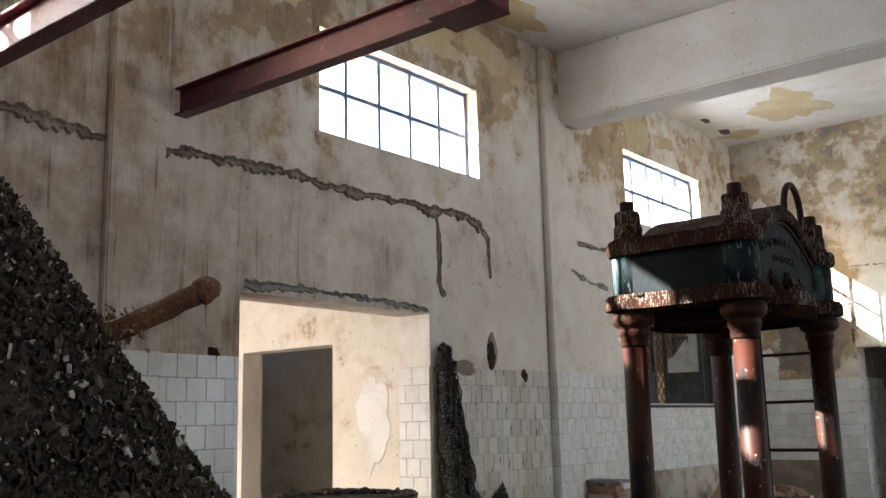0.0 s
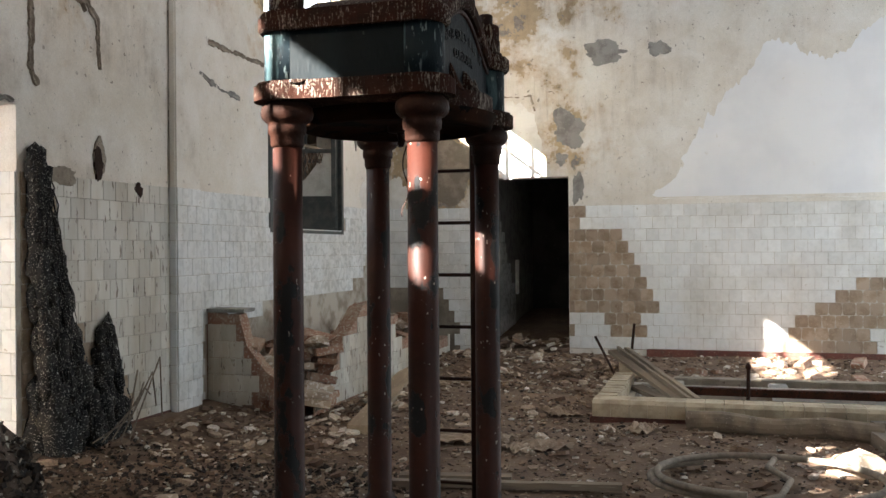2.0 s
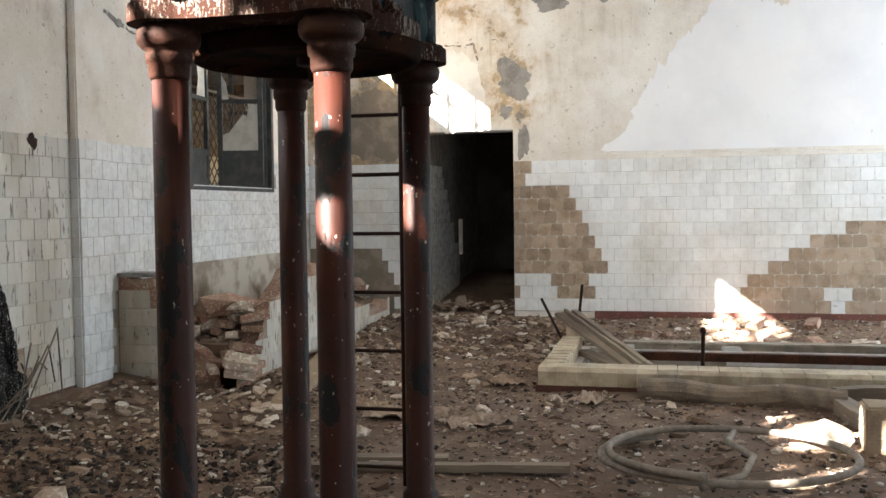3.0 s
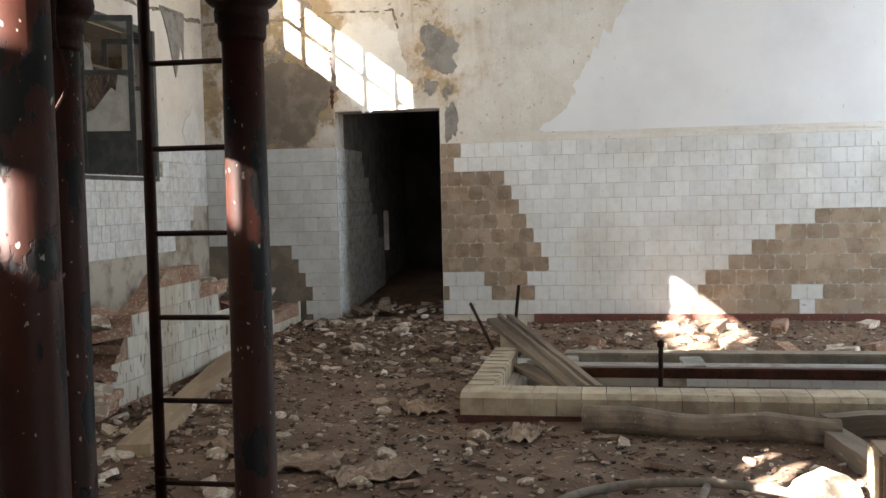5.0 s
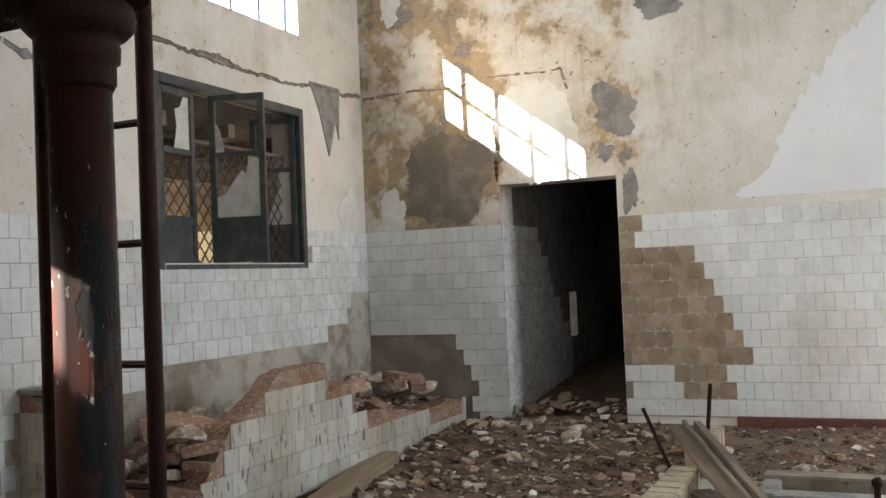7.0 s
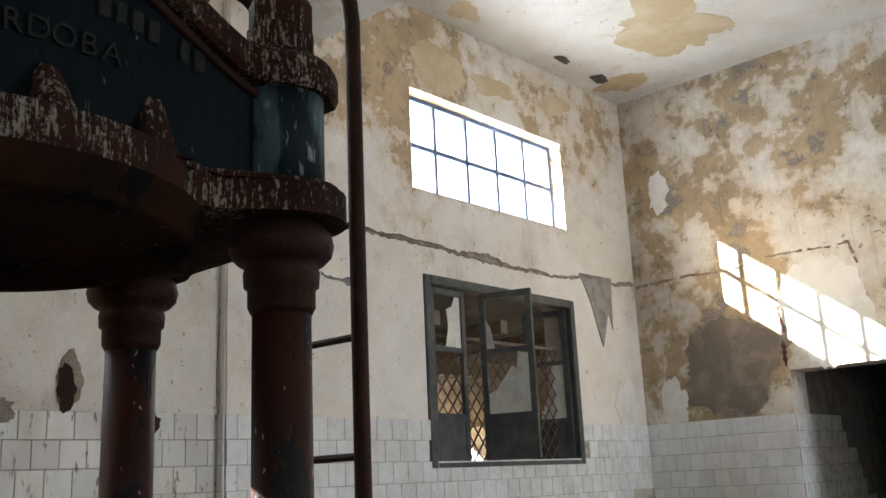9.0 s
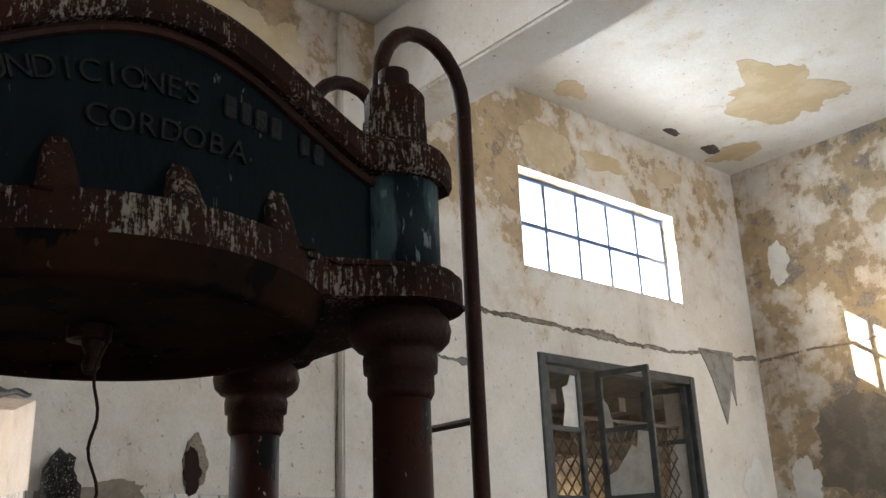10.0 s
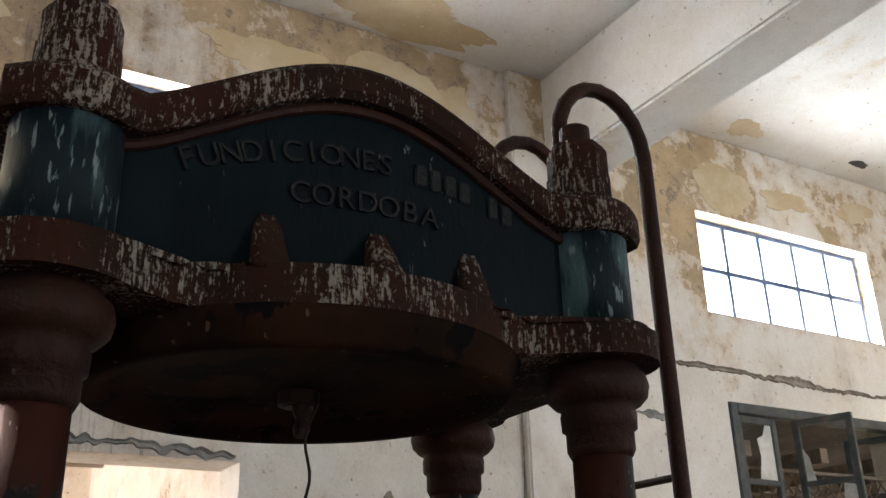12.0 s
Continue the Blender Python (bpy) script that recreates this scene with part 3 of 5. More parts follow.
for sx in (-1, 1):
    for sy in (-1, 1):
        c = (sx * AX, sy * AY, 0)
        col = part("column", lathe([(0.105, -0.05), (0.105, 0.05), (0.085, 0.07), (0.085, 0.11), (0.067, 0.13), (0.066, 1.2), (0.064, 1.94)], 28, None, c), M_COLUMN, press, "round column with flaking red paint", True)
        part("capital", lathe([(0.066, 1.93), (0.074, 1.945), (0.074, 1.985), (0.082, 1.99), (0.084, 2.02), (0.080, 2.034), (0.096, 2.042), (0.111, 2.058), (0.116, 2.08), (0.111, 2.105), (0.096, 2.118), (0.092, 2.128)], 32, None, c), M_RUSTDARK, col, "bulging iron capital", True)
        nut = part("nut", lathe([(0.088, 2.512), (0.088, 2.525), (0.078, 2.535), (0.078, 2.595), (0.072, 2.60)], 12, None, c), M_DROPPED, press, "large iron nut white with droppings")
        part("lock_nut", lathe([(0.074, 2.60), (0.074, 2.665), (0.066, 2.68)], 8, None, c), M_DROPPED, nut)
        part("bolt_end", lathe([(0.038, 2.68), (0.038, 2.735), (0.032, 2.74)], 20, None, c), M_RUSTDARK, nut)
for y in (-0.21, 0.02, 0.24):
    bm = bmesh.new()
    q = [(0.325, 2.345, 0.020), (0.345, 2.340, 0.028), (0.365, 2.31, 0.032), (0.395, 2.262, 0.034), (0.425, 2.228, 0.042), (0.455, 2.204, 0.055)]
    reach = (math.sqrt(0.47 ** 2 - y * y) - 0.337) / 0.13
    q = [(0.325 + (x - 0.325) * reach, zz, w) for x, zz, w in q]
    rows = [[bm.verts.new((x, y + s * w, z)) for s, z in ((-1.25, 2.203), (-1, max(2.2035, zz - 0.03)), (-0.55, zz - 0.006), (0.55, zz - 0.006), (1, max(2.2035, zz - 0.03)), (1.25, 2.203))] for x, zz, w in q]
    for a, b in zip(rows, rows[1:]):
        for k in range(5):
            bm.faces.new((a[k], a[k + 1], b[k + 1], b[k]))
    bm.faces.new(rows[-1])
    bmesh.ops.recalc_face_normals(bm, faces=bm.faces)
    part("gusset", bm, M_DROPPED, press, "slanted iron rib above the flange", True)


def letter_curve(text, size, place, parent):
    cu = bpy.data.curves.new("lettering", "FONT")
    cu.body, cu.size, cu.extrude, cu.align_x = text, size, 0.004, "CENTER"
    tmp = bpy.data.objects.new("lettering", cu)
    scene.collection.objects.link(tmp)
    me = bpy.data.meshes.new_from_object(tmp.evaluated_get(bpy.context.evaluated_depsgraph_get()))
    bpy.data.objects.remove(tmp)
    me.materials.append(M_LETTER)
    ob = new("lettering", me)
    ob.parent = parent
    ob.matrix_basis = place
    return ob




def raised_line(text, first, pitch, mid, fall, size):
    """Cast letters along a shallow arc on the face of the head."""
    for i, ch in enumerate(text):
        y = first + i * pitch
        letter_curve(ch, size, Matrix.Translation((0.338, y, mid - 0.36 * size - fall * (y - 0.02) ** 2)) @ pose(0, 0, 0, 90, 0, 90) @ pose(0, 0, 0, 0, 0, math.degrees(math.atan(-2 * fall * (y - 0.02)))), head)


raised_line("CORDOBA", -0.145, 0.048, 2.405, 0.30, 0.066)
raised_line("FUNDICIONES", -0.365, 0.0405, 2.500, 0.55, 0.066)
for i, wide in enumerate((0.014, 0.012, 0.014, 0.014, 0.0, 0.012, 0.014)):
    y = 0.125 + 0.036 * i
    if wide:
        part("raised_mark", box(0.336, 0.341, y - wide, y + wide, 2.475 - 0.55 * (y - 0.02) ** 2, 2.525 - 0.55 * (y - 0.02) ** 2, 0.003), M_LETTER, head)
part("spigot", rough(lathe([(0.012, 1.985), (0.02, 2.0), (0.016, 2.02), (0.022, 2.035), (0.022, 2.05)], 14, None, (0.02, 0.0, 0)), 0.006, 30), M_RUSTDARK, press, "crusted spigot under the ram")
part("hanging_wire", rod([(0.04 + 0.018 * math.sin(0.55 * k), 0.01 + 0.012 * math.sin(0.8 * k + 1), 2.08 - 0.021 * k) for k in range(22)], 0.0035, 6), M_RUSTDARK, press)

ladder = thing("iron_ladder", "dark iron ladder hooked over the press", "ladder", (-2.18, 6.23, 0))
for sx in (-0.175, 0.175):
    pts = [(sx, 0, 0.02), (sx, 0, 1.2), (sx, 0, 2.80)]
    pts += [(sx, -0.15 + 0.15 * math.cos(a), 2.83 + 0.185 * math.sin(a)) for a in [math.pi * k / 10 for k in range(11)]]
    pts += [(sx, -0.30, 2.60)]
    part("side_rail", rod(pts, 0.022, 10), M_RUSTDARK, ladder, "iron pipe bent to a hook", True)
for k in range(8):
    z = 0.11 + 0.305 * k
    part("rung", rod([(-0.175, 0, z), (0.175, 0, z)], 0.010, 8), M_RUSTDARK, ladder)
part("wire_tangle", rod([(-0.17 + 0.06 * math.sin(2.1 * k), 0.03 * math.cos(3 * k), 0.50 - 0.02 * k) for k in range(16)], 0.006, 5), M_RUSTDARK, ladder)

# ---- the olive mill ----
mill = thing("mill_bed", "round ochre masonry mill bed covered in dark debris", "mill", (-2.55, 0.93, 0))
part("masonry_ring", lathe([(0.95, -0.05), (0.95, 1.12), (0.93, 1.18), (0.97, 1.20), (0.98, 1.24), (0.95, 1.27), (0.80, 1.27)], 64), M_YELLOW, mill, "ochre rendered round wall with a rounded lip", True)
bm = bmesh.new()
rings = []
for i in range(22):
    r = 0.02 + 0.86 * i / 21
    rings.append([bm.verts.new((r * math.cos(a), r * math.sin(a), 1.37 - 0.10 * (r / 0.88) ** 3 + 0.03 * noise.noise(Vector((5 * r * math.cos(a), 5 * r * math.sin(a), 1))) + 0.012 * noise.noise(Vector((25 * r * math.cos(a), 25 * r * math.sin(a), 1))))) for a in [2 * math.pi * k / 90 for k in range(90)]])
for a, b in zip(rings, rings[1:]):
    for k in range(90):
        bm.faces.new((a[k], b[k], b[(k + 1) % 90], a[(k + 1) % 90]))
bm.faces.new(rings[0])
part("debris_layer", bm, M_STONE, mill, "layer of dark droppings and chips")

stone = thing("millstone", "conical granite millstone crusted with droppings", "millstone", (-2.25, 0.98, 1.33))
bm = bmesh.new()
prof = [(0.30, -0.02), (0.60, 0.0), (0.62, 0.03), (0.50, 0.18), (0.35, 0.40), (0.19, 0.64), (0.10, 0.78), (0.02, 0.86)]
fine = []
for (r0, z0), (r1, z1) in zip(prof, prof[1:]):
    for k in range(8):
        fine.append((r0 + (r1 - r0) * k / 8, z0 + (z1 - z0) * k / 8))
fine.append(prof[-1])
bm = rough(rough(lathe(fine, 110), 0.035, 4), 0.014, 28)
part("cone", bm, M_STONE, stone, "crusted stone cone")
axle = [Vector((0.10, 0.14, 0.36)), Vector((0.26, 0.28, 0.45)), Vector((0.40, 0.41, 0.545))]
part("axle", rough(rod([axle[0].lerp(axle[2], k / 14) for k in range(15)], 0.027, 14), 0.006, 20), M_AXLE, stone, "rusty iron axle with a knob end")
part("axle_crust", blob(0.12, 0.12, 0.085, axle[0] + Vector((0.02, 0.02, 0)), 0.7, 6, 2.0, 3), M_STONE, stone)
part("axle_knob", blob(0.036, 0.036, 0.034, axle[2], 0.3, 3, 1.0), M_AXLE, stone)

VX, VY, VR, VZ = -2.80, 2.80, 0.30, 1.26
vat = thing("round_vat", "round brown vat with a rusty iron hoop, heavily crusted", "vat", (VX, VY, 0))
part("vat_wall", rough(rough(lathe([(VR + 0.04, -0.05)] + [(VR + 0.035 - 0.03 * k / 22 + (0.012 if k % 5 == 0 else 0), (VZ - 0.135) * k / 22) for k in range(23)], 96), 0.012, 14), 0.008, 40), M_FIBRE, vat, "fibrous crusted brown side")
part("hoop", rough(lathe([(VR - 0.02, VZ - 0.14), (VR, VZ - 0.135), (VR, VZ - 0.01), (VR - 0.015, VZ), (VR - 0.11, VZ - 0.005)], 96), 0.006, 18), M_HOOP, vat, "broad rusty iron hoop")
part("rim_crust", rough(rough(rod([((VR - 0.035) * math.cos(a), (VR - 0.035) * math.sin(a), VZ) for a in [2 * math.pi * k / 120 for k in range(121)]], 0.022, 8), 0.016, 22), 0.008, 60), M_GRITTY, vat, "crumbly brown crust on the rim")
# Disc added to darken the vat's inside, which is not known.
part("vat_dark_disc", rough(lathe([(VR - 0.03, VZ - 0.04), (VR - 0.03, VZ - 0.002), (0.1, VZ + 0.002)], 60), 0.008, 20), M_STONE, vat, "crusted dark disc closing the vat")
bank = tagged(part("rubble_bank", rough(rough(lathe([(VR + 0.36, -0.03), (VR + 0.32, 0.2), (VR + 0.20, 0.62), (VR + 0.11, 0.90), (VR + 0.03, 0.98)], 80, None, (VX - 0.10, VY + 0.10, 0)), 0.05, 5), 0.02, 26), M_STONE), "bank of crusted rubble heaped round the vat", "rubble", kind="stuff")


# ---- red steel beams from the west wall ----
def i_beam(length):
    bm = box(0, length, -0.05, 0.05, 0, 0.012, 0.003)
    box(0, length, -0.05, 0.05, 0.178, 0.19, 0.003, bm)
    box(0, length, -0.005, 0.005, 0.012, 0.178, 0, bm)
    return bm


for y, z, length in ((3.60, 3.575, 2.58), (1.92, 3.21, 2.6)):
    st = thing("steel_beam", "dark red painted steel I beam let into the wall", "beam", (XL, y, z), "red steel beams")
    part("beam_profile", i_beam(length), M_BEAMRED, st)
    part("end_plate", box(length, length + 0.014, -0.09, 0.09, -0.02, 0.21, 0.003), M_BEAMRED, st)
    part("bracket", box(length - 0.35, length, -0.12, 0.12, -0.014, -0.001, 0.003), M_BEAMRED, st)


# ---- high windows ----
def high_window(y0, y1, z0, z1):
    w = tagged(new("window_1"), "wide steel window with ten panes in two rows", "window", "high windows", "structure")
    w.matrix_basis = pose(XL - 0.145, y0, z0)
    L, H = y1 - y0, z1 - z0
    for k in range(6):
        y = 0.018 + (L - 0.036) * k / 5
        part("mullion", box(-0.016, 0.016, y - 0.018, y + 0.018, 0.0, H), M_BAR, w)
    for k, z in enumerate((0.018, H / 2, H - 0.018)):
        part("transom", box(-0.0145, 0.0145, 0, L, z - 0.018, z + 0.018), M_BAR, w)
    part("window_sill", rough(box(-0.19, 0.14, 0.003, L - 0.003, 0.0005, 0.010), 0.003, 9), M_GREYPATCH, w, "rough cement sill")
    return w


for h in HIGH:
    high_window(*h)

# ---- low window with open casements and lattice ----
y0, y1, z0, z1 = LOW
low = tagged(new("window_2"), "grey wooden window with open casements and wire lattice", "window", kind="structure")
low.matrix_basis = pose(XL, y0, z0)
L, H = y1 - y0, z1 - z0
for a in ((0.002, 0.075, 0.002, H - 0.002), (L - 0.075, L - 0.002, 0.002, H - 0.002), (0.076, L - 0.076, H - 0.075, H - 0.002), (0.076, L - 0.076, 0.002, 0.05)):
    part("window_frame", box(-0.10, 0.02, *a, 0.006), M_FRAME, low)
bm = bmesh.new()
for k in range(-10, 30):
    for slant in (-1, 1):
        ya, rise = 0.118 * k, 0.98
        lo_f, hi_f = sorted(((0.08 - ya) / (slant * 0.80), (L - 0.08 - ya) / (slant * 0.80)))
        lo_f, hi_f = max(0.0, lo_f), min(1.0, hi_f)
        if hi_f - lo_f > 0.03:
            rod([(-0.17 - 0.006 * slant, ya + slant * 0.80 * f, 0.05 + rise * f) for f in (lo_f, hi_f)], 0.0075 if slant > 0 else 0.006, 4, bm)
part("wire_lattice", bm, M_MESH, low, "diagonal wire lattice")
part("lattice_rail", box(-0.19, -0.15, 0.076, L - 0.076, 1.03, 1.055), M_WOOD, low)


def casement(width, height):
    e = new("casement")
    tagged(e, "grey painted casement with a missing pane")
    for a in ((0, 0.05, 0, height), (width - 0.05, width, 0, height), (0.05, width - 0.05, height - 0.05, height), (0.05, width - 0.05, 0, 0.06), (0.05, width - 0.05, 0.30, 0.36), (0.05, width - 0.05, 0.84, 0.88)):
        part("rail", box(-0.02, 0.02, a[0], a[1], a[2], a[3], 0.004), M_FRAME, e)
    part("lower_panel", box(-0.008, 0.008, 0.05, width - 0.05, 0.06, 0.30), M_FRAME, e)
    return e


def broken_pane(parent, outline):
    """A dirty shard of glass left in a casement; outline in (across, up)."""
    bm = prism(outline, -0.002, 0.002)
    bmesh.ops.transform(bm, matrix=Matrix(((0, 0, 1, 0), (1, 0, 0, 0), (0, 1, 0, 0), (0, 0, 0, 1))), verts=bm.verts)
    part("broken_pane", bm, M_PANE, parent, "dirty pale shard of a pane")


HC = H - 0.14
for k_, (yy, turn, w_) in enumerate(((0.08, 3, 0.44), (0.70, -75, 0.46), (L - 0.09, 106, 0.42))):
    c = casement(w_, HC)
    c.parent = low
    c.matrix_basis = pose(-0.03, yy, 0.055, 0, 0, turn)
    if k_ == 0:
        broken_pane(c, [(0.20, 0.88), (0.39, 0.88), (0.39, HC - 0.05), (0.33, HC - 0.05), (0.29, HC - 0.13), (0.22, HC - 0.16), (0.24, 1.05)])
    if k_ == 1:
        broken_pane(c, [(0.05, 0.36), (0.41, 0.36), (0.41, 0.82), (0.32, 0.84), (0.30, 0.70), (0.26, 0.73), (0.12, 0.55), (0.05, 0.52)])
        broken_pane(c, [(0.05, 0.88), (0.12, 0.88), (0.09, 1.05), (0.05, 1.12)])
    if k_ == 2:
        broken_pane(c, [(0.05, 0.36), (0.30, 0.36), (0.20, 0.60), (0.16, 0.84), (0.05, 0.84)])


# ---- torn patches, cracks and ledges on the walls ----
def wall_patch(name, axis, u, v, ru, rv, seed, material, label, proud=0.004, jag=0.3, group=""):
    bm = prism(ragged(u, v, ru, rv, seed, 60, jag), 0, proud + 0.0006 * (seed % 5))
    place = Matrix(((0, 0, 1, XL), (1, 0, 0, 0), (0, 1, 0, 0), (0, 0, 0, 1))) if axis == "x" else Matrix(((1, 0, 0, 0), (0, 0, -1, YF), (0, 1, 0, 0), (0, 0, 0, 1)))
    bmesh.ops.transform(bm, matrix=place, verts=bm.verts)
    return tagged(part(name, bm, material), label, "wall damage", group, "structure")


wall_patch("bare_patch", "y", -4.17, 2.53, 0.53, 0.44, 1.3, M_RENDER, "brown bare render where plaster fell away", 0.006, 0.35)
wall_patch("bare_patch", "y", -2.46, 2.98, 0.21, 0.22, 4.1, M_GREYPATCH, "grey cement patch in the plaster", 0.005, 0.6)
wall_patch("bare_patch", "y", -2.56, 2.62, 0.08, 0.09, 5.1, M_GREYPATCH, "grey cement patch in the plaster", 0.005, 0.5)
wall_patch("bare_patch", "y", -2.35, 2.22, 0.07, 0.17, 6.1, M_GREYPATCH, "grey cement patch beside the doorway", 0.005, 0.5)
wall_patch("bare_patch", "y", -1.95, 3.95, 0.26, 0.12, 7.3, M_GREYPATCH, "grey cement patch in the plaster", 0.005, 0.8)
wall_patch("bare_patch", "y", -1.35, 3.98, 0.11, 0.10, 9.3, M_GREYPATCH, "grey cement patch in the plaster", 0.005, 0.8)
bm = bmesh.new()
tongue = [(11.98, 3.42), (12.52, 3.45), (12.51, 3.20), (12.48, 2.93), (12.44, 3.06), (12.40, 3.08), (12.34, 2.90), (12.29, 2.74), (12.22, 2.92), (12.14, 3.14), (12.05, 3.30)]
prism([(u + 0.012 * math.sin(31 * v), v + 0.008 * math.sin(40 * u)) for u, v in tongue[::-1]], 0, 0.012, bm)
bmesh.ops.transform(bm, matrix=Matrix(((0, 0, 1, XL), (1, 0, 0, 0), (0, 1, 0, 0), (0, 0, 0, 1))), verts=bm.verts)
tagged(part("bare_patch", bm, M_GREYPATCH), "hanging grey tongue of plaster by the window", "wall damage", kind="structure")
wall_patch("wall_socket", "x", 7.0, 2.17, 0.068, 0.15, 2.2, M_CRACK, "broken brown hole in the plaster", 0.010, 0.25)
wall_patch("wall_socket", "x", 6.99, 2.14, 0.05, 0.11, 7.2, M_RUSTDARK, "dark rusted recess in the plaster", 0.015, 0.3)
wall_patch("wall_socket", "x", 6.55, 2.02, 0.16, 0.06, 3.2, M_RENDER, "broken plaster at the tile edge", 0.014, 0.7)
# Holes drawn as flat patches; the dark iron colour gives their inner shade.
wall_patch("wall_socket", "x", 7.5, 1.97, 0.05, 0.05, 4.7, M_RUSTDARK, "dark hole at the tile edge", 0.014, 0.5)
wall_patch("bare_patch", "x", 3.9, 2.03, 0.05, 0.04, 5.7, M_RUSTDARK, "dark hole at the tile edge", 0.014, 0.5)


wall_patch("plaster_patch", "y", -4.75, 4.3, 0.12, 0.2, 15.3, M_WHITE, "flaky white plaster remains", 0.003, 0.8)
wall_patch("plaster_patch", "y", -4.78, 2.2, 0.12, 0.2, 16.3, M_WHITE, "flaky white plaster remains", 0.003, 0.8)
wall_patch("plaster_patch", "x", 12.62, 2.18, 0.17, 0.2, 18.3, M_WHITE, "flaky white plaster remains", 0.003, 0.8)
for u, v, ru, rv, sd in ((7.06, 5.05, 0.30, 0.16, 21.3), (7.5, 5.02, 0.16, 0.14, 22.3), (6.2, 4.98, 0.5, 0.14, 23.3), (10.9, 4.98, 0.35, 0.10, 24.3), (10.1, 4.92, 0.28, 0.2, 25.3), (11.75, 5.05, 0.3, 0.12, 26.3), (4.4, 4.95, 0.35, 0.22, 28.3)):
    wall_patch("plaster_patch", "x", u, v, ru, rv, sd, M_OCHRE, "old ochre coat under peeled limewash", 0.003, 0.8)

def limewash_coat(outline, floor_v, end_u, seed):
    """The newer coat on the north wall: from floor_v up to a flaking edge along outline, in narrow upright strips."""
    bm, cols = bmesh.new(), []
    count = int((end_u - outline[0][0]) / 0.012)
    for i in range(count + 1):
        u = outline[0][0] + (end_u - outline[0][0]) * i / count
        q = Vector((u, seed, 0.7))
        top = float(np.interp(u, [p[0] for p in outline], [p[1] for p in outline]))
        top += 0.22 * noise.noise(q * 2.2) + 0.12 * noise.noise(q * 6) + 0.07 * noise.noise(q * 17) + 0.03 * noise.noise(q * 45)
        top = max(floor_v + 0.01, top)
        col = []
        for k in range(13):
            v = floor_v + (top - floor_v) * k / 12
            w = max(0.0, 1.0 - i / 60) * k / 12
            du = w * (0.16 * noise.noise(Vector((v * 3.1, seed, 4))) + 0.07 * noise.noise(Vector((v * 11, seed, 9))))
            col.append([bm.verts.new((u + du, YF - d, v)) for d in (0.0035, -0.001)])
        cols.append(col)
    for a, b in zip(cols, cols[1:]):
        for k in range(12):
            bm.faces.new((a[k][0], b[k][0], b[k + 1][0], a[k + 1][0]))
        bm.faces.new((a[12][0], b[12][0], b[12][1], a[12][1]))
    for k in range(12):
        bm.faces.new((cols[0][k][0], cols[0][k + 1][0], cols[0][k + 1][1], cols[0][k][1]))
    return tagged(part("limewash_coat", bm, M_BLUEWHITE), "cool white newer limewash with a flaking edge", "wall paint", kind="structure")


limewash_coat([(-1.36, 2.15), (-1.16, 2.40), (-0.86, 2.95), (-0.30, 3.50), (-0.05, 3.95), (0.55, 3.75), (1.25, 4.15), (2.2, 4.55), (4.55, 4.75)], 2.11, 4.55, 3.0)


def ceiling_patch(x, y, rx, ry, seed, material, label, depth=0.003):
    return tagged(part("ceiling_stain", prism(ragged(x, y, rx, ry, seed, 70, 0.9), ZC - depth - 0.0005 * (seed % 5), ZC + 0.0005), material), label, "ceiling damage", kind="structure")


ceiling_patch(-3.75, 11.7, 0.45, 0.62, 1.7, M_OCHRE, "ochre patch where the ceiling paint peeled")
ceiling_patch(-4.85, 10.2, 0.12, 0.16, 2.7, M_OCHRE, "ochre patch where the ceiling paint peeled")
ceiling_patch(-4.75, 12.5, 0.25, 0.2, 3.7, M_OCHRE, "ochre patch where the ceiling paint peeled")
ceiling_patch(-4.82, 6.95, 0.22, 0.6, 4.7, M_OCHRE, "ochre patch where the ceiling paint peeled")
# Two ceiling holes as flat patches, their shade put into the dark colour.
ceiling_patch(-4.84, 11.58, 0.05, 0.10, 5.7, M_DARK, "small dark hole in the ceiling", 0.006)
ceiling_patch(-4.84, 12.22, 0.07, 0.13, 6.7, M_DARK, "small dark hole in the ceiling", 0.006)
wall_patch("plaster_patch", "y", -3.22, 2.93, 0.40, 0.50, 11.3, M_WHITE, "newer white plaster over the doorway", 0.003, 0.25)


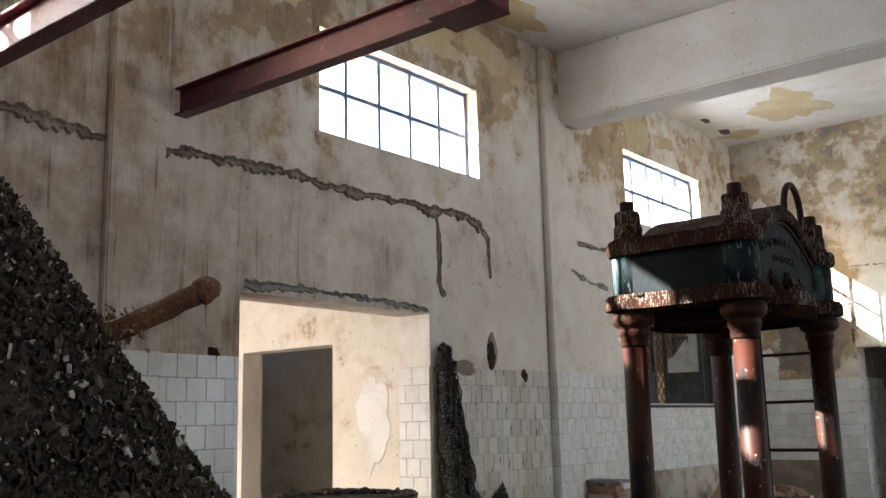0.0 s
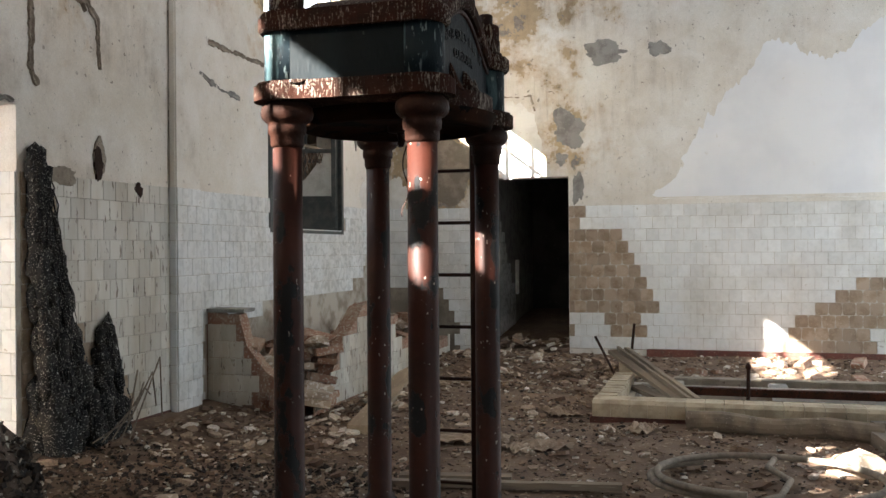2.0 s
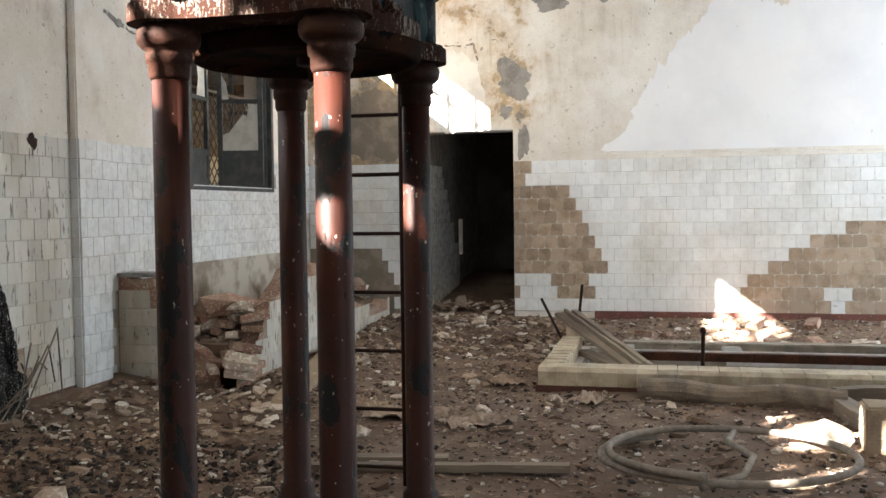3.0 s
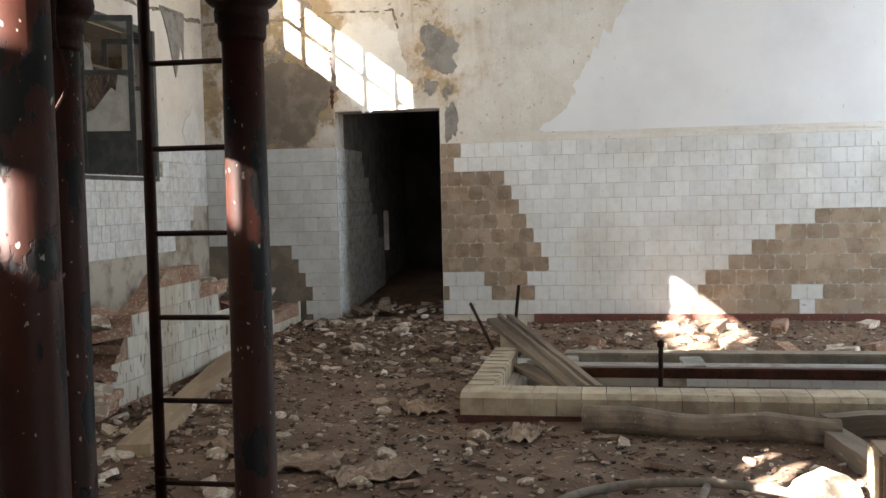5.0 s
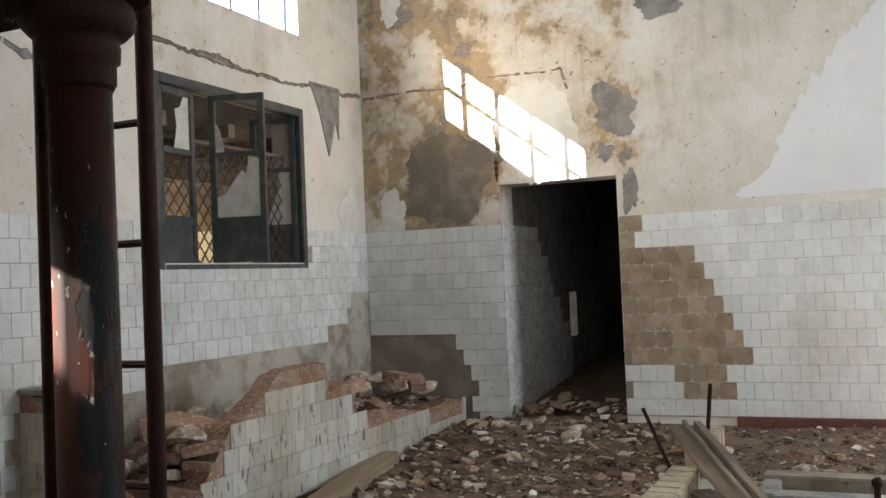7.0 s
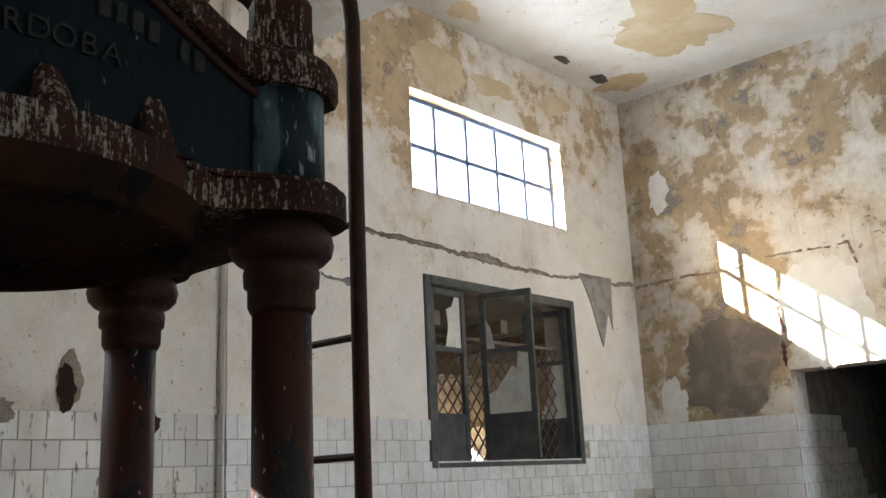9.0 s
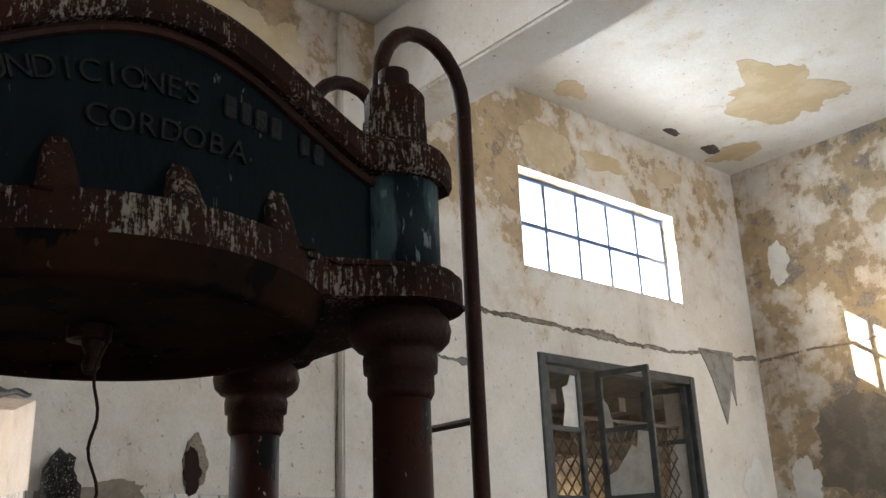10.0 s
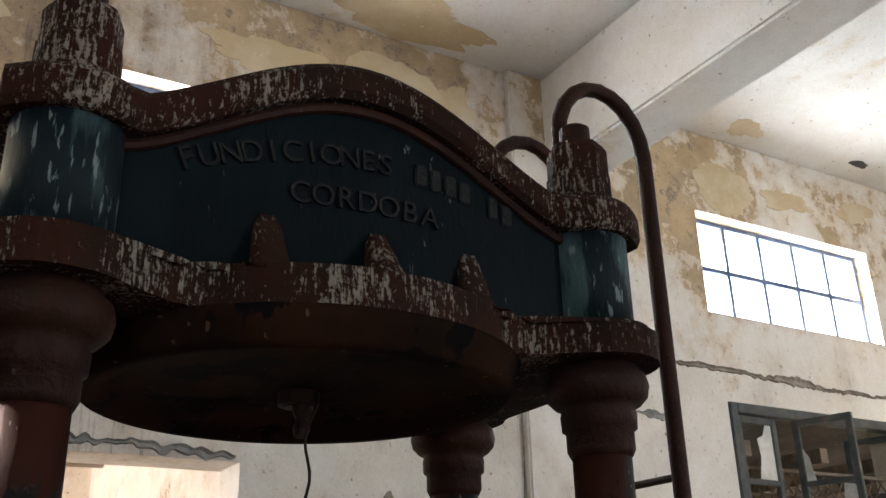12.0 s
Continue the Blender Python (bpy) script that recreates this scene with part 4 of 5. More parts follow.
def crack(name, pts, width, depth, material, label, seed=0.0, axis="x", gaps=0.33):
    """A ragged ridge of broken plaster along a line on the wall."""
    bm = bmesh.new()
    dense = []
    for (u0, v0), (u1, v1) in zip(pts, pts[1:]):
        k = max(2, int(math.hypot(u1 - u0, v1 - v0) / 0.015))
        dense += [(u0 + (u1 - u0) * i / k, v0 + (v1 - v0) * i / k) for i in range(k)]
    dense.append(pts[-1])
    rows = []
    for i, (u, v) in enumerate(dense):
        a, b = dense[max(0, i - 1)], dense[min(len(dense) - 1, i + 1)]
        d = Vector((b[0] - a[0], b[1] - a[1])).normalized()
        nrm = Vector((-d.y, d.x))
        w = width * (0.18 + 1.5 * abs(noise.noise(Vector((u * 2.5, v * 2.5, seed)))) + 1.3 * abs(noise.noise(Vector((u * 17, v * 17, seed)))))
        off = 1.1 * width * noise.noise(Vector((u * 4, v * 4, seed + 4))) + 0.7 * width * noise.noise(Vector((u * 19, v * 19, seed + 4)))
        row = []
        for s, h in ((-1, 0.0), (-0.8, 0.8), (-0.2, 0.35), (0.25, 0.3), (0.8, 1.0), (1, 0.0)):
            p = Vector((u, v)) + nrm * (s * w + off)
            hh = depth * h * (0.6 + 0.9 * abs(noise.noise(Vector((u * 9 + s, v * 9, seed)))))
            row.append(bm.verts.new((XL + hh, p.x, p.y) if axis == "x" else (p.x, YF - hh, p.y)))
        rows.append(row)
    for i, (a, b) in enumerate(zip(rows, rows[1:])):
        if noise.noise(Vector((i * 0.23, seed, 7.7))) < -gaps:
            continue
        for k in range(5):
            bm.faces.new((a[k], a[k + 1], b[k + 1], b[k]))
    for v in [v for v in bm.verts if not v.link_faces]:
        bm.verts.remove(v)
    bmesh.ops.recalc_face_normals(bm, faces=bm.faces)
    return tagged(part(name, bm, material), label, "wall damage", kind="structure")


crack("wall_crack", [(0.5, 3.33), (2.41, 3.34), (3.2, 3.30), (4.0, 3.36), (5.2, 3.35), (6.3, 3.38), (6.85, 3.33)], 0.042, 0.045, M_CRACK, "long ragged crack where an old ledge broke off", 1, gaps=2)
crack("wall_crack", [(8.6, 3.38), (9.4, 3.39), (10.4, 3.36), (11.4, 3.34), (11.9, 3.38), (12.94, 3.42)], 0.022, 0.02, M_CRACK, "ragged horizontal crack below the high window", 2, gaps=2)
crack("wall_crack", [(6.25, 3.36), (6.27, 3.0), (6.26, 2.75), (6.33, 2.62)], 0.022, 0.025, M_CRACK, "vertical chase cut in the plaster", 3, gaps=2)
crack("wall_crack", [(6.85, 3.33), (6.98, 3.22), (7.0, 3.0), (7.02, 2.85)], 0.022, 0.02, M_CRACK, "vertical chase cut in the plaster", 4, gaps=2)
crack("wall_crack", [(8.36, 3.10), (8.7, 3.02), (9.2, 2.95)], 0.022, 0.015, M_GREYPATCH, "short ragged crack in the plaster", 5)
crack("wall_crack", [(-5.08, 3.41), (-4.6, 3.42), (-4.1, 3.40), (-3.75, 3.42)], 0.012, 0.014, M_CRACK, "thin crack in the plaster", 6, "y")
crack("wall_crack", [(-3.66, 3.05), (-3.64, 2.75), (-3.64, 2.42)], 0.018, 0.018, M_REDBASE, "rusty vertical chase beside the doorway", 7, "y")
crack("wall_crack", [(-3.70, 3.46), (-3.1, 3.44), (-2.95, 3.46), (-2.9, 3.25)], 0.014, 0.014, M_CRACK, "crack round a patched lintel", 8, "y")
crack("wall_crack", [(-1.3, 2.09), (0.0, 2.08), (2.0, 2.05), (4.5, 2.05)], 0.010, 0.010, M_WHITE, "rough plaster edge over the tiles", 9, "y")
crack("lintel_edge", [(4.15, 2.50), (4.6, 2.53), (5.5, 2.52), (6.1, 2.48)], 0.03, 0.03, M_GREYPATCH, "broken cement edge over the opening", 10, gaps=2)
crack("wall_crack", [(3.14, 3.34), (3.12, 4.2), (3.10, 5.3)], 0.03, 0.03, M_CRACK, "rough broken edge of the wall pier", 11, gaps=2)
crack("wall_crack", [(7.95, 3.6), (7.97, 3.0), (7.94, 2.3), (7.95, 1.5), (7.96, 0.5)], 0.004, 0.003, M_CRACK, "dirty crack along the wall pier", 12)

# tarry crust on the wall beside the opening


def tar_heap(base_y, top_y, height, spread, count, seed, label):
    g = random.Random(seed)
    bm = bmesh.new()
    for k in range(count):
        f = g.random() ** 1.2
        w = spread * (1 - f) ** 1.3 + 0.06
        y = base_y + (top_y - base_y) * f + g.uniform(-w, w)
        r = g.uniform(0.03, 0.075) * (1.4 - 0.6 * f)
        blob(r * 0.9, r * 0.7, r * g.uniform(0.8, 2.4), (XL + 0.03 + 0.6 * w * g.random(), y, 0.08 + height * f), 0.8, 4, 0.37 * k, 1, bm)
    for k in range(count // 3):
        f = g.random()
        w = spread * (1 - f) ** 1.3 + 0.07
        y = base_y + (top_y - base_y) * f + g.uniform(-w, w)
        z, x = 0.1 + height * f, XL + 0.05 + 0.6 * w
        rod([(x, y, z), (x + 0.02, y + g.uniform(-0.04, 0.04), z - 0.1), (x + 0.02, y + g.uniform(-0.05, 0.05), max(0.05, z - 0.25))], 0.004, 4, bm)
    return tagged(part("tar_crust", rough(bm, 0.015, 25), M_TAR, smooth=True), label, "crust", "black wall crusts", "stuff")


tar_heap(6.50, 6.25, 2.06, 0.22, 620, 3, "tall black tarry crust speckled white on the wall")
tar_heap(6.95, 7.0, 0.86, 0.17, 130, 5, "low black tarry heap against the tiled wall")
for k in range(5):
    tagged(part("dry_twig", rod([(XL + 0.3 + 0.04 * k, 6.5 + 0.05 * k, 0.15), (XL + 0.42, 6.75 + 0.1 * k, 0.28 + 0.10 * k), (XL + 0.34, 6.98 + 0.08 * k, 0.6 - 0.1 * k)], 0.006, 5), M_WOOD), "thin dry curved twig by the wall", "twig", "dry twigs")

# ---- broken trough along the west wall ----
trough = tagged(new("tiled_trough"), "broken white tiled trough filled with rubble", "trough")
TX, TY = -4.05, 8.55


def broken_wall(prof, thick, along):
    """A low wall with a broken top: prof gives (u, height) pairs."""
    bm = bmesh.new()
    rows = []
    for (u0, h0), (u1, h1) in zip(prof, prof[1:]):
        k = max(1, int(abs(u1 - u0) / 0.05))
        for i in range(k):
            u = u0 + (u1 - u0) * i / k
            rows.append((u, h0 + (h1 - h0) * i / k + 0.02 * noise.noise(Vector((u * 9, 0, 3)))))
    rows.append(prof[-1])
    made = []
    for u, h in rows:
        made.append([bm.verts.new(along(u, d, z)) for d, z in ((0, -0.1), (0, h), (thick, h + 0.03 * noise.noise(Vector((u * 7, 5, 0)))), (thick, -0.1))])
    for a, b in zip(made, made[1:]):
        for k in range(3):
            bm.faces.new((a[k], a[k + 1], b[k + 1], b[k]))
    bm.faces.new(made[0])
    bm.faces.new(made[-1])
    bmesh.ops.recalc_face_normals(bm, faces=bm.faces)
    return bm


FRONT = [(8.55, 0.20), (8.9, 0.30), (9.2, 0.62), (9.55, 0.78), (9.78, 0.93), (10.36, 0.94), (10.40, 0.72), (10.7, 0.76), (10.78, 0.50), (11.6, 0.42), (12.2, 0.30), (12.9, 0.34)]
END = [(XL + 0.005, 0.92), (-4.78, 0.90), (-4.70, 0.62), (-4.52, 0.40), (-4.3, 0.26), (-4.06, 0.20)]
part("front_wall", broken_wall(FRONT, 0.15, lambda u, d, z: (TX - d, u, z)), M_BRICK, trough, "broken brick front wall")
part("end_wall", broken_wall(END, 0.15, lambda u, d, z: (u, TY + d, z)), M_BRICK, trough, "broken brick end wall")
part("trough_cap", rough(box(XL + 0.006, -4.72, TY - 0.02, TY + 0.2, 0.92, 0.955, 0.006), 0.006, 12), M_GREYPATCH, trough)

# ---- kerbed pit ----
pit = tagged(new("kerbed_pit"), "sunken pit with a yellow tiled kerb", "pit")
x0, x1, y0, y1 = PIT
part("pit_floor", rough(box(x0, x1, y0 - 0.05, y1, -0.75, -0.70), 0.01), M_FLOOR, pit)
for a in ((x0 - 0.1, x0, y0 - 0.06, y1 + 0.1), (x1, x1 + 0.1, y0 - 0.06, y1 + 0.1), (x0, x1, y1, y1 + 0.1), (x0, x1, y0 - 0.16, y0 - 0.06)):
    part("pit_side", box(*a, -0.72, 0.05), M_GROUT, pit)
for k in range(17):
    a = -1.68 + 0.155 * k
    bm = prism([(9.0, 0.045), (9.0, 0.155), (9.04, 0.185), (9.27, 0.185), (9.27, 0.045)], a + 0.002, a + 0.153)
    bmesh.ops.transform(bm, matrix=Matrix(((0, 0, 1, 0), (1, 0, 0, 0), (0, 1, 0, 0), (0, 0, 0, 1))), verts=bm.verts)
    part("kerb_tile", rough(bm, 0.0015, 8, k), M_KERB, pit)
part("kerb_base", box(-1.70, 1.0, 9.012, 9.255, -0.08, 0.044), M_REDBASE, pit, "dark red kerb foot")
part("kerb_end", rough(box(0.955, 1.35, 9.02, 9.26, -0.05, 0.16, 0.03), 0.02, 6), M_BRICK, pit, "broken kerb end")
for k in range(10):
    a = 9.285 + 0.16 * k
    part("kerb_tile", rough(box(-1.68, -1.48, a, a + 0.155, 0.0, 0.185, 0.012), 0.006, 8, k + 40), M_KERB, pit)
for k in range(5):
    a = 11.5 + 0.16 * k
    part("kerb_tile", rough(box(-1.70, -1.52, a, a + 0.155, 0.05, 0.24, 0.012), 0.006, 8, k + 60), M_KERB, pit)
part("cross_wall", rough(box(-1.0, 1.9, 10.42, 10.56, -0.7, 0.06, 0.008), 0.006, 6), M_GROUT, pit)
part("rim_slab", rough(box(-1.0, 1.9, 10.56, 10.75, 0.02, 0.09, 0.01), 0.006, 6), M_GREYPATCH, pit)
part("far_slab", rough(box(-1.1, 1.9, 11.02, 11.22, 0.02, 0.12, 0.01), 0.006, 6), M_RENDER, pit)
part("divider", rough(box(-0.16, 0.02, 10.56, 11.02, -0.7, 0.10, 0.01), 0.006, 6), M_GREYPATCH, pit)
part("divider", rough(box(-1.1, -0.98, 10.56, 11.02, -0.7, 0.10, 0.01), 0.006, 6), M_GREYPATCH, pit)
tagged(part("timber_beam", rough(box(-1.0, 1.95, 10.02, 10.12, 0.10, 0.175, 0.008), 0.006, 5), M_RUST), "dark red timber beam across the pit", "beam")
tagged(part("iron_rail", box(-0.95, 0.6, 9.30, 9.345, 0.13, 0.18, 0.004), M_RUSTDARK), "thin iron rail along the kerb", "rail")
post = thing("iron_post", "short rusty iron post with a round head", "post", (-0.40, 9.33, 0.12))
part("stem", rod([(0, 0, 0), (0.005, 0, 0.33)], 0.016, 10), M_RUSTDARK, post)
part("post_head", blob(0.027, 0.027, 0.03, (0.005, 0, 0.34), 0.2), M_RUSTDARK, post)
tagged(part("iron_rod", rod([(-1.62, 12.05, 0.15), (-1.60, 12.06, 0.36), (-1.575, 12.05, 0.60)], 0.016, 8), M_RUSTDARK), "upright rusty iron rod by the kerb", "rod", "iron rods")
tagged(part("iron_rod", rod([(-1.92, 11.2, 0.52), (-1.68, 10.9, 0.15)], 0.014, 8), M_RUSTDARK), "leaning rusty iron rod by the kerb", "rod", "iron rods")


def plank(name, a, b, width, thick, material, label, group="", seed=0):
    a, b = Vector(a), Vector(b)
    length = (b - a).length
    bm = bmesh.new()
    bmesh.ops.create_grid(bm, x_segments=2, y_segments=14, size=0.5)
    bmesh.ops.solidify(bm, geom=list(bm.faces), thickness=1.0)
    bmesh.ops.transform(bm, matrix=Matrix.Diagonal((width, length, thick, 1)), verts=bm.verts)
    rough(bm, 0.008, 5, seed)
    m = (b - a).to_track_quat("Y", "Z").to_matrix().to_4x4()
    m.translation = (a + b) / 2
    ob = part(name, bm, material)
    ob.matrix_basis = m
    return tagged(ob, label, "plank" if "plank" in name or "board" in name else "timber", group)


plank("timber_board", (-1.80, 11.7, 0.33), (-0.92, 9.55, 0.10), 0.10, 0.035, M_WOOD, "weathered grooved board leaning into the pit", "boards in the pit", 1)
plank("timber_board", (-1.64, 11.75, 0.36), (-0.78, 9.52, 0.13), 0.05, 0.07, M_WOOD, "weathered timber batten leaning into the pit", "boards in the pit", 2)
plank("timber_board", (-1.73, 11.7, 0.37), (-0.86, 9.50, 0.14), 0.03, 0.05, M_WOOD, "thin weathered batten leaning into the pit", "boards in the pit", 3)
plank("timber_board", (-1.45, 10.6, 0.10), (-0.9, 9.75, 0.03), 0.16, 0.04, M_WOOD, "broken board lying in the pit", "boards in the pit", 4)
plank("fallen_beam", (-4.02, 11.2, 0.14), (-3.42, 8.0, 0.07), 0.20, 0.16, M_TAN, "long tan timber lying on the rubble", "", 5)
plank("floor_plank", (-2.75, 6.42, 0.05), (-1.2, 6.65, 0.06), 0.07, 0.04, M_WOOD, "narrow board lying on the floor", "floor boards", 6)
plank("floor_plank", (-2.6, 6.62, 0.05), (-1.9, 6.75, 0.05), 0.10, 0.03, M_WOOD, "narrow board lying on the floor", "floor boards", 7)
bm = rod([(-0.88 + 0.13 * k, 8.83 - 0.022 * k, 0.07 + 0.01 * math.sin(k)) for k in range(12)], 0.085, 14)
tagged(part("log", rough(rough(bm, 0.02, 4), 0.008, 20), M_WOOD), "grey weathered log lying beside the kerb", "log")
plank("timber_block", (0.48, 8.75, 0.10), (0.62, 7.85, 0.09), 0.14, 0.13, M_WOOD, "grey weathered timber end on the floor", "", 8)
plank("timber_post", (0.5, 8.78, 0.13), (1.3, 8.95, 0.15), 0.12, 0.12, M_WOOD, "grey weathered timber lying by the kerb", "", 9)
blk = thing("chopping_block", "pale cut timber block standing on the floor", "block", (0.56, 7.55, 0))
part("block_body", rough(box(-0.11, 0.16, -0.12, 0.12, -0.02, 0.27, 0.015), 0.012, 6), M_TAN, blk)
tagged(part("stone_block", rough(blob(0.17, 0.13, 0.10, (0.22, 7.55, 0.05), 0.4, 2, 4), 0.01, 9), M_CHIP), "pale broken stone on the floor", "stone")

pts = []
for k in range(64):
    a = 2 * math.pi * k / 46 + 2.2
    r = 1 + 0.05 * math.sin(2.3 * k / 10)
    pts.append((-0.36 + 0.66 * r * math.cos(a), 6.93 + 0.58 * r * math.sin(a), 0.055 + 0.0009 * k))
pts += [(-0.42, 7.2, 0.10), (-0.33, 6.9, 0.06), (-0.45, 6.6, 0.05)][:0]
tagged(part("hose", rod(pts, 0.022, 8), M_HOSE, smooth=True), "coiled grey hose on the floor", "hose")
tagged(part("hose_end", rod([(-0.28, 7.52, 0.08), (-0.34, 7.28, 0.07), (-0.22, 6.98, 0.06), (-0.30, 6.62, 0.05), (-0.52, 6.36, 0.05)], 0.02, 8), M_HOSE, smooth=True), "loose end of a grey hose on the floor", "hose")

# crumpled sacks on the floor
for n_, (x, y, s) in enumerate(((-2.45, 7.9, 0.36), (-1.95, 7.7, 0.30), (-1.25, 8.6, 0.22), (-2.0, 9.4, 0.26), (-2.9, 8.2, 0.24))):
    bm = bmesh.new()
    bmesh.ops.create_grid(bm, x_segments=16, y_segments=16, size=0.5)
    for v in bm.verts:
        q = v.co * 4 + Vector((n_ * 5, 0, 0))
        v.co = Vector((v.co.x * s * 1.6 * (1 + 0.3 * noise.noise(q * 0.5)), v.co.y * s * (1 + 0.3 * noise.noise(q * 0.4)), 0.04 + 0.055 * abs(noise.noise(q)) + 0.02 * noise.noise(q * 3)))
    bmesh.ops.solidify(bm, geom=list(bm.faces), thickness=0.004)
    ob = part("crumpled_sack", bm, M_CLOTH)
    ob.matrix_basis = pose(x, y, floor_height(x, y) - 0.02, 0, 0, 37 * n_)
    tagged(ob, "flattened crumpled brown paper sack on the floor", "sack", "crumpled sacks")

# red base strip and debris along the far wall
structure("baseboard", rough(box(-1.5, XR - 0.01, YF - 0.06, YF - 0.001, 0.0, 0.215, 0.006), 0.004, 5), M_REDBASE, "dark red painted base strip", "trim")
structure("baseboard_west", rough(box(XL + 0.001, XL + 0.02, 6.3, 8.5, -0.02, 0.14, 0.004), 0.003, 5), M_REDBASE, "dark red painted base strip", "trim")

# stones and bricks that can be told apart
rng = random.Random(4)


def chunk(x, y, s, material, name, label, category, group, z=None):
    bm = bmesh.new()
    if name == "loose_brick":
        box(-0.5 * s, 0.5 * s, -0.25 * s, 0.25 * s, -0.14 * s, 0.14 * s, 0.02 * s, bm)
        rough(bm, 0.03 * s, 8, x)
    else:
        bmesh.ops.create_icosphere(bm, subdivisions=1, radius=0.5 * s)
        for v in bm.verts:
            v.co *= 1 + 0.5 * noise.noise(v.co * 3 / s + Vector((x * 7, y * 7, 0)))
            v.co.z *= 0.5
    ob = part(name, bm, material)
    ob.matrix_basis = pose(x, y, (floor_height(x, y) + 0.10 * s) if z is None else z, rng.uniform(-18, 18), rng.uniform(-18, 18), rng.uniform(0, 360))
    return tagged(ob, label, category, group)


for k in range(46):
    x, y = rng.uniform(-4.9, -4.2), rng.uniform(8.75, 12.8)
    z = 0.30 + 0.22 * rng.random() + (0.15 if y > 11 else 0.1)
    if rng.random() < 0.5:
        chunk(x, y, rng.uniform(0.18, 0.30), M_BRICK, "loose_brick", "broken red brick in the trough", "brick", "bricks in the trough", z)
    else:
        chunk(x, y, rng.uniform(0.14, 0.34), M_CHIP, "rubble_stone", "dusty lump of fallen masonry in the trough", "rubble", "stones in the trough", z)
tagged(part("trough_fill", rough(rough(box(XL + 0.01, TX - 0.155, TY + 0.155, YF - 0.02, -0.1, 0.36), 0.03, 4), 0.02, 16), M_FLOOR), "earth and rubble filling the trough", "rubble", kind="stuff")
for k in range(34):
    x, y = rng.uniform(-4.62, -4.02), rng.uniform(8.5, 9.1)
    z = 0.10 + 0.55 * rng.random() * max(0.1, (y - 8.35) / 0.75)
    chunk(x, y, rng.uniform(0.15, 0.27), M_BRICK if k % 3 else M_CHIP, "loose_brick", "broken brick spilling out of the trough", "brick", "bricks in the trough", z)
chunk(-4.45, 9.2, 0.55, M_BRICK, "masonry_lump", "large fallen lump of brick masonry", "rubble", "", 0.62)
for k in range(50):
    x, y = rng.uniform(-3.9, 1.8), rng.uniform(5.6, 12.7)
    if PIT[0] - 0.35 < x < PIT[1] and 8.9 < y < 11.2:
        continue
    s = rng.uniform(0.07, 0.17) * (1.25 if y > 11 or x < -3.3 else 1)
    chunk(x, y, s, M_CHIP, "rubble_stone", "small pale stone on the dirt floor", "stone", "stones on the floor")
for k in range(16):
    x, y = rng.uniform(-0.9, 1.9), rng.uniform(11.4, 12.7)
    chunk(x, y, rng.uniform(0.14, 0.3), M_BRICK if k % 3 else M_CHIP, "loose_brick", "broken brick beside the pit", "brick", "bricks by the pit")


def shards(name, count, place, lo, hi, material, label, seed, tilt=0.35):
    """Flat chips strewn over a surface, one mesh."""
    g = random.Random(seed)
    verts, faces = [], []
    for _ in range(count):
        p = place(g)
        if p is None:
            continue
        s = lo + (hi - lo) * g.random() ** 3
        m = Euler((g.uniform(-tilt, tilt), g.uniform(-tilt, tilt), g.uniform(0, 6.28))).to_matrix()
        k = g.choice((4, 5, 5, 6))
        ring = [(s * (0.6 + 0.5 * g.random()) * math.cos(6.283 * i / k), 0.7 * s * (0.6 + 0.5 * g.random()) * math.sin(6.283 * i / k)) for i in range(k)]
        t = s * g.uniform(0.07, 0.24)
        o = len(verts)
        for h in (-t, t):
            verts += [tuple(Vector(p) + m @ Vector((x, y, h))) for x, y in ring]
        faces.append(tuple(range(o + k, o + 2 * k)))
        faces += [(o + i, o + (i + 1) % k, o + k + (i + 1) % k, o + k + i) for i in range(k)]
    me = bpy.data.meshes.new(name)
    me.from_pydata(verts, [], faces)
    me.materials.append(material)
    return tagged(new(name, me), label, "debris", kind="stuff")


def on_floor(x0, x1, y0, y1, lift=0.008):
    def pick(g):
        x, y = g.uniform(x0, x1), g.uniform(y0, y1)
        if PIT[0] - 0.3 < x < PIT[1] and 8.95 < y < 11.1:
            return None
        return (x, y, floor_height(x, y) + lift)
    return pick


shards("floor_chips", 13000, on_floor(-4.9, 2.6, 2.5, 12.9), 0.007, 0.040, M_FLOORCHIP, "pale plaster chips strewn over the dirt floor", 1)
shards("dark_chips", 9000, on_floor(-4.9, 2.6, 2.5, 12.9), 0.008, 0.03, M_SOOTCHIP, "dark crumbs of dirt and droppings on the floor", 2)
shards("heap_chips", 620, on_floor(-4.0, -1.7, 10.4, 12.9, 0.015), 0.015, 0.095, M_FLOORCHIP, "broken plaster and tile heaped before the doorway", 21, 0.4)
shards("wall_foot_chips", 700, on_floor(-4.9, -3.3, 6.8, 10.8, 0.015), 0.02, 0.085, M_FLOORCHIP, "broken plaster and brick bits along the trough", 22, 0.5)
shards("dark_litter", 5200, on_floor(-4.9, -2.4, 2.6, 7.0, 0.01), 0.010, 0.036, M_SOOTCHIP, "black flakes and droppings littering the floor by the mill", 23, 0.8)
shards("slab_chips", 420, on_floor(-4.9, 0.2, 5.8, 12.9, 0.012), 0.03, 0.10, M_FLOORCHIP, "flat broken plaster pieces on the floor", 3)
shards("passage_chips", 260, lambda g: (g.uniform(-3.55, -2.5), g.uniform(12.9, 16.3), 0.16 + 0.1 * g.random()), 0.04, 0.14, M_FLOORCHIP, "plaster pieces heaped in the passage", 4)
shards("trough_chips", 700, lambda g: (g.uniform(-5.05, -4.25), g.uniform(8.8, 12.8), 0.34 + 0.05 * g.random()), 0.03, 0.12, M_FLOORCHIP, "plaster pieces in the trough", 5)
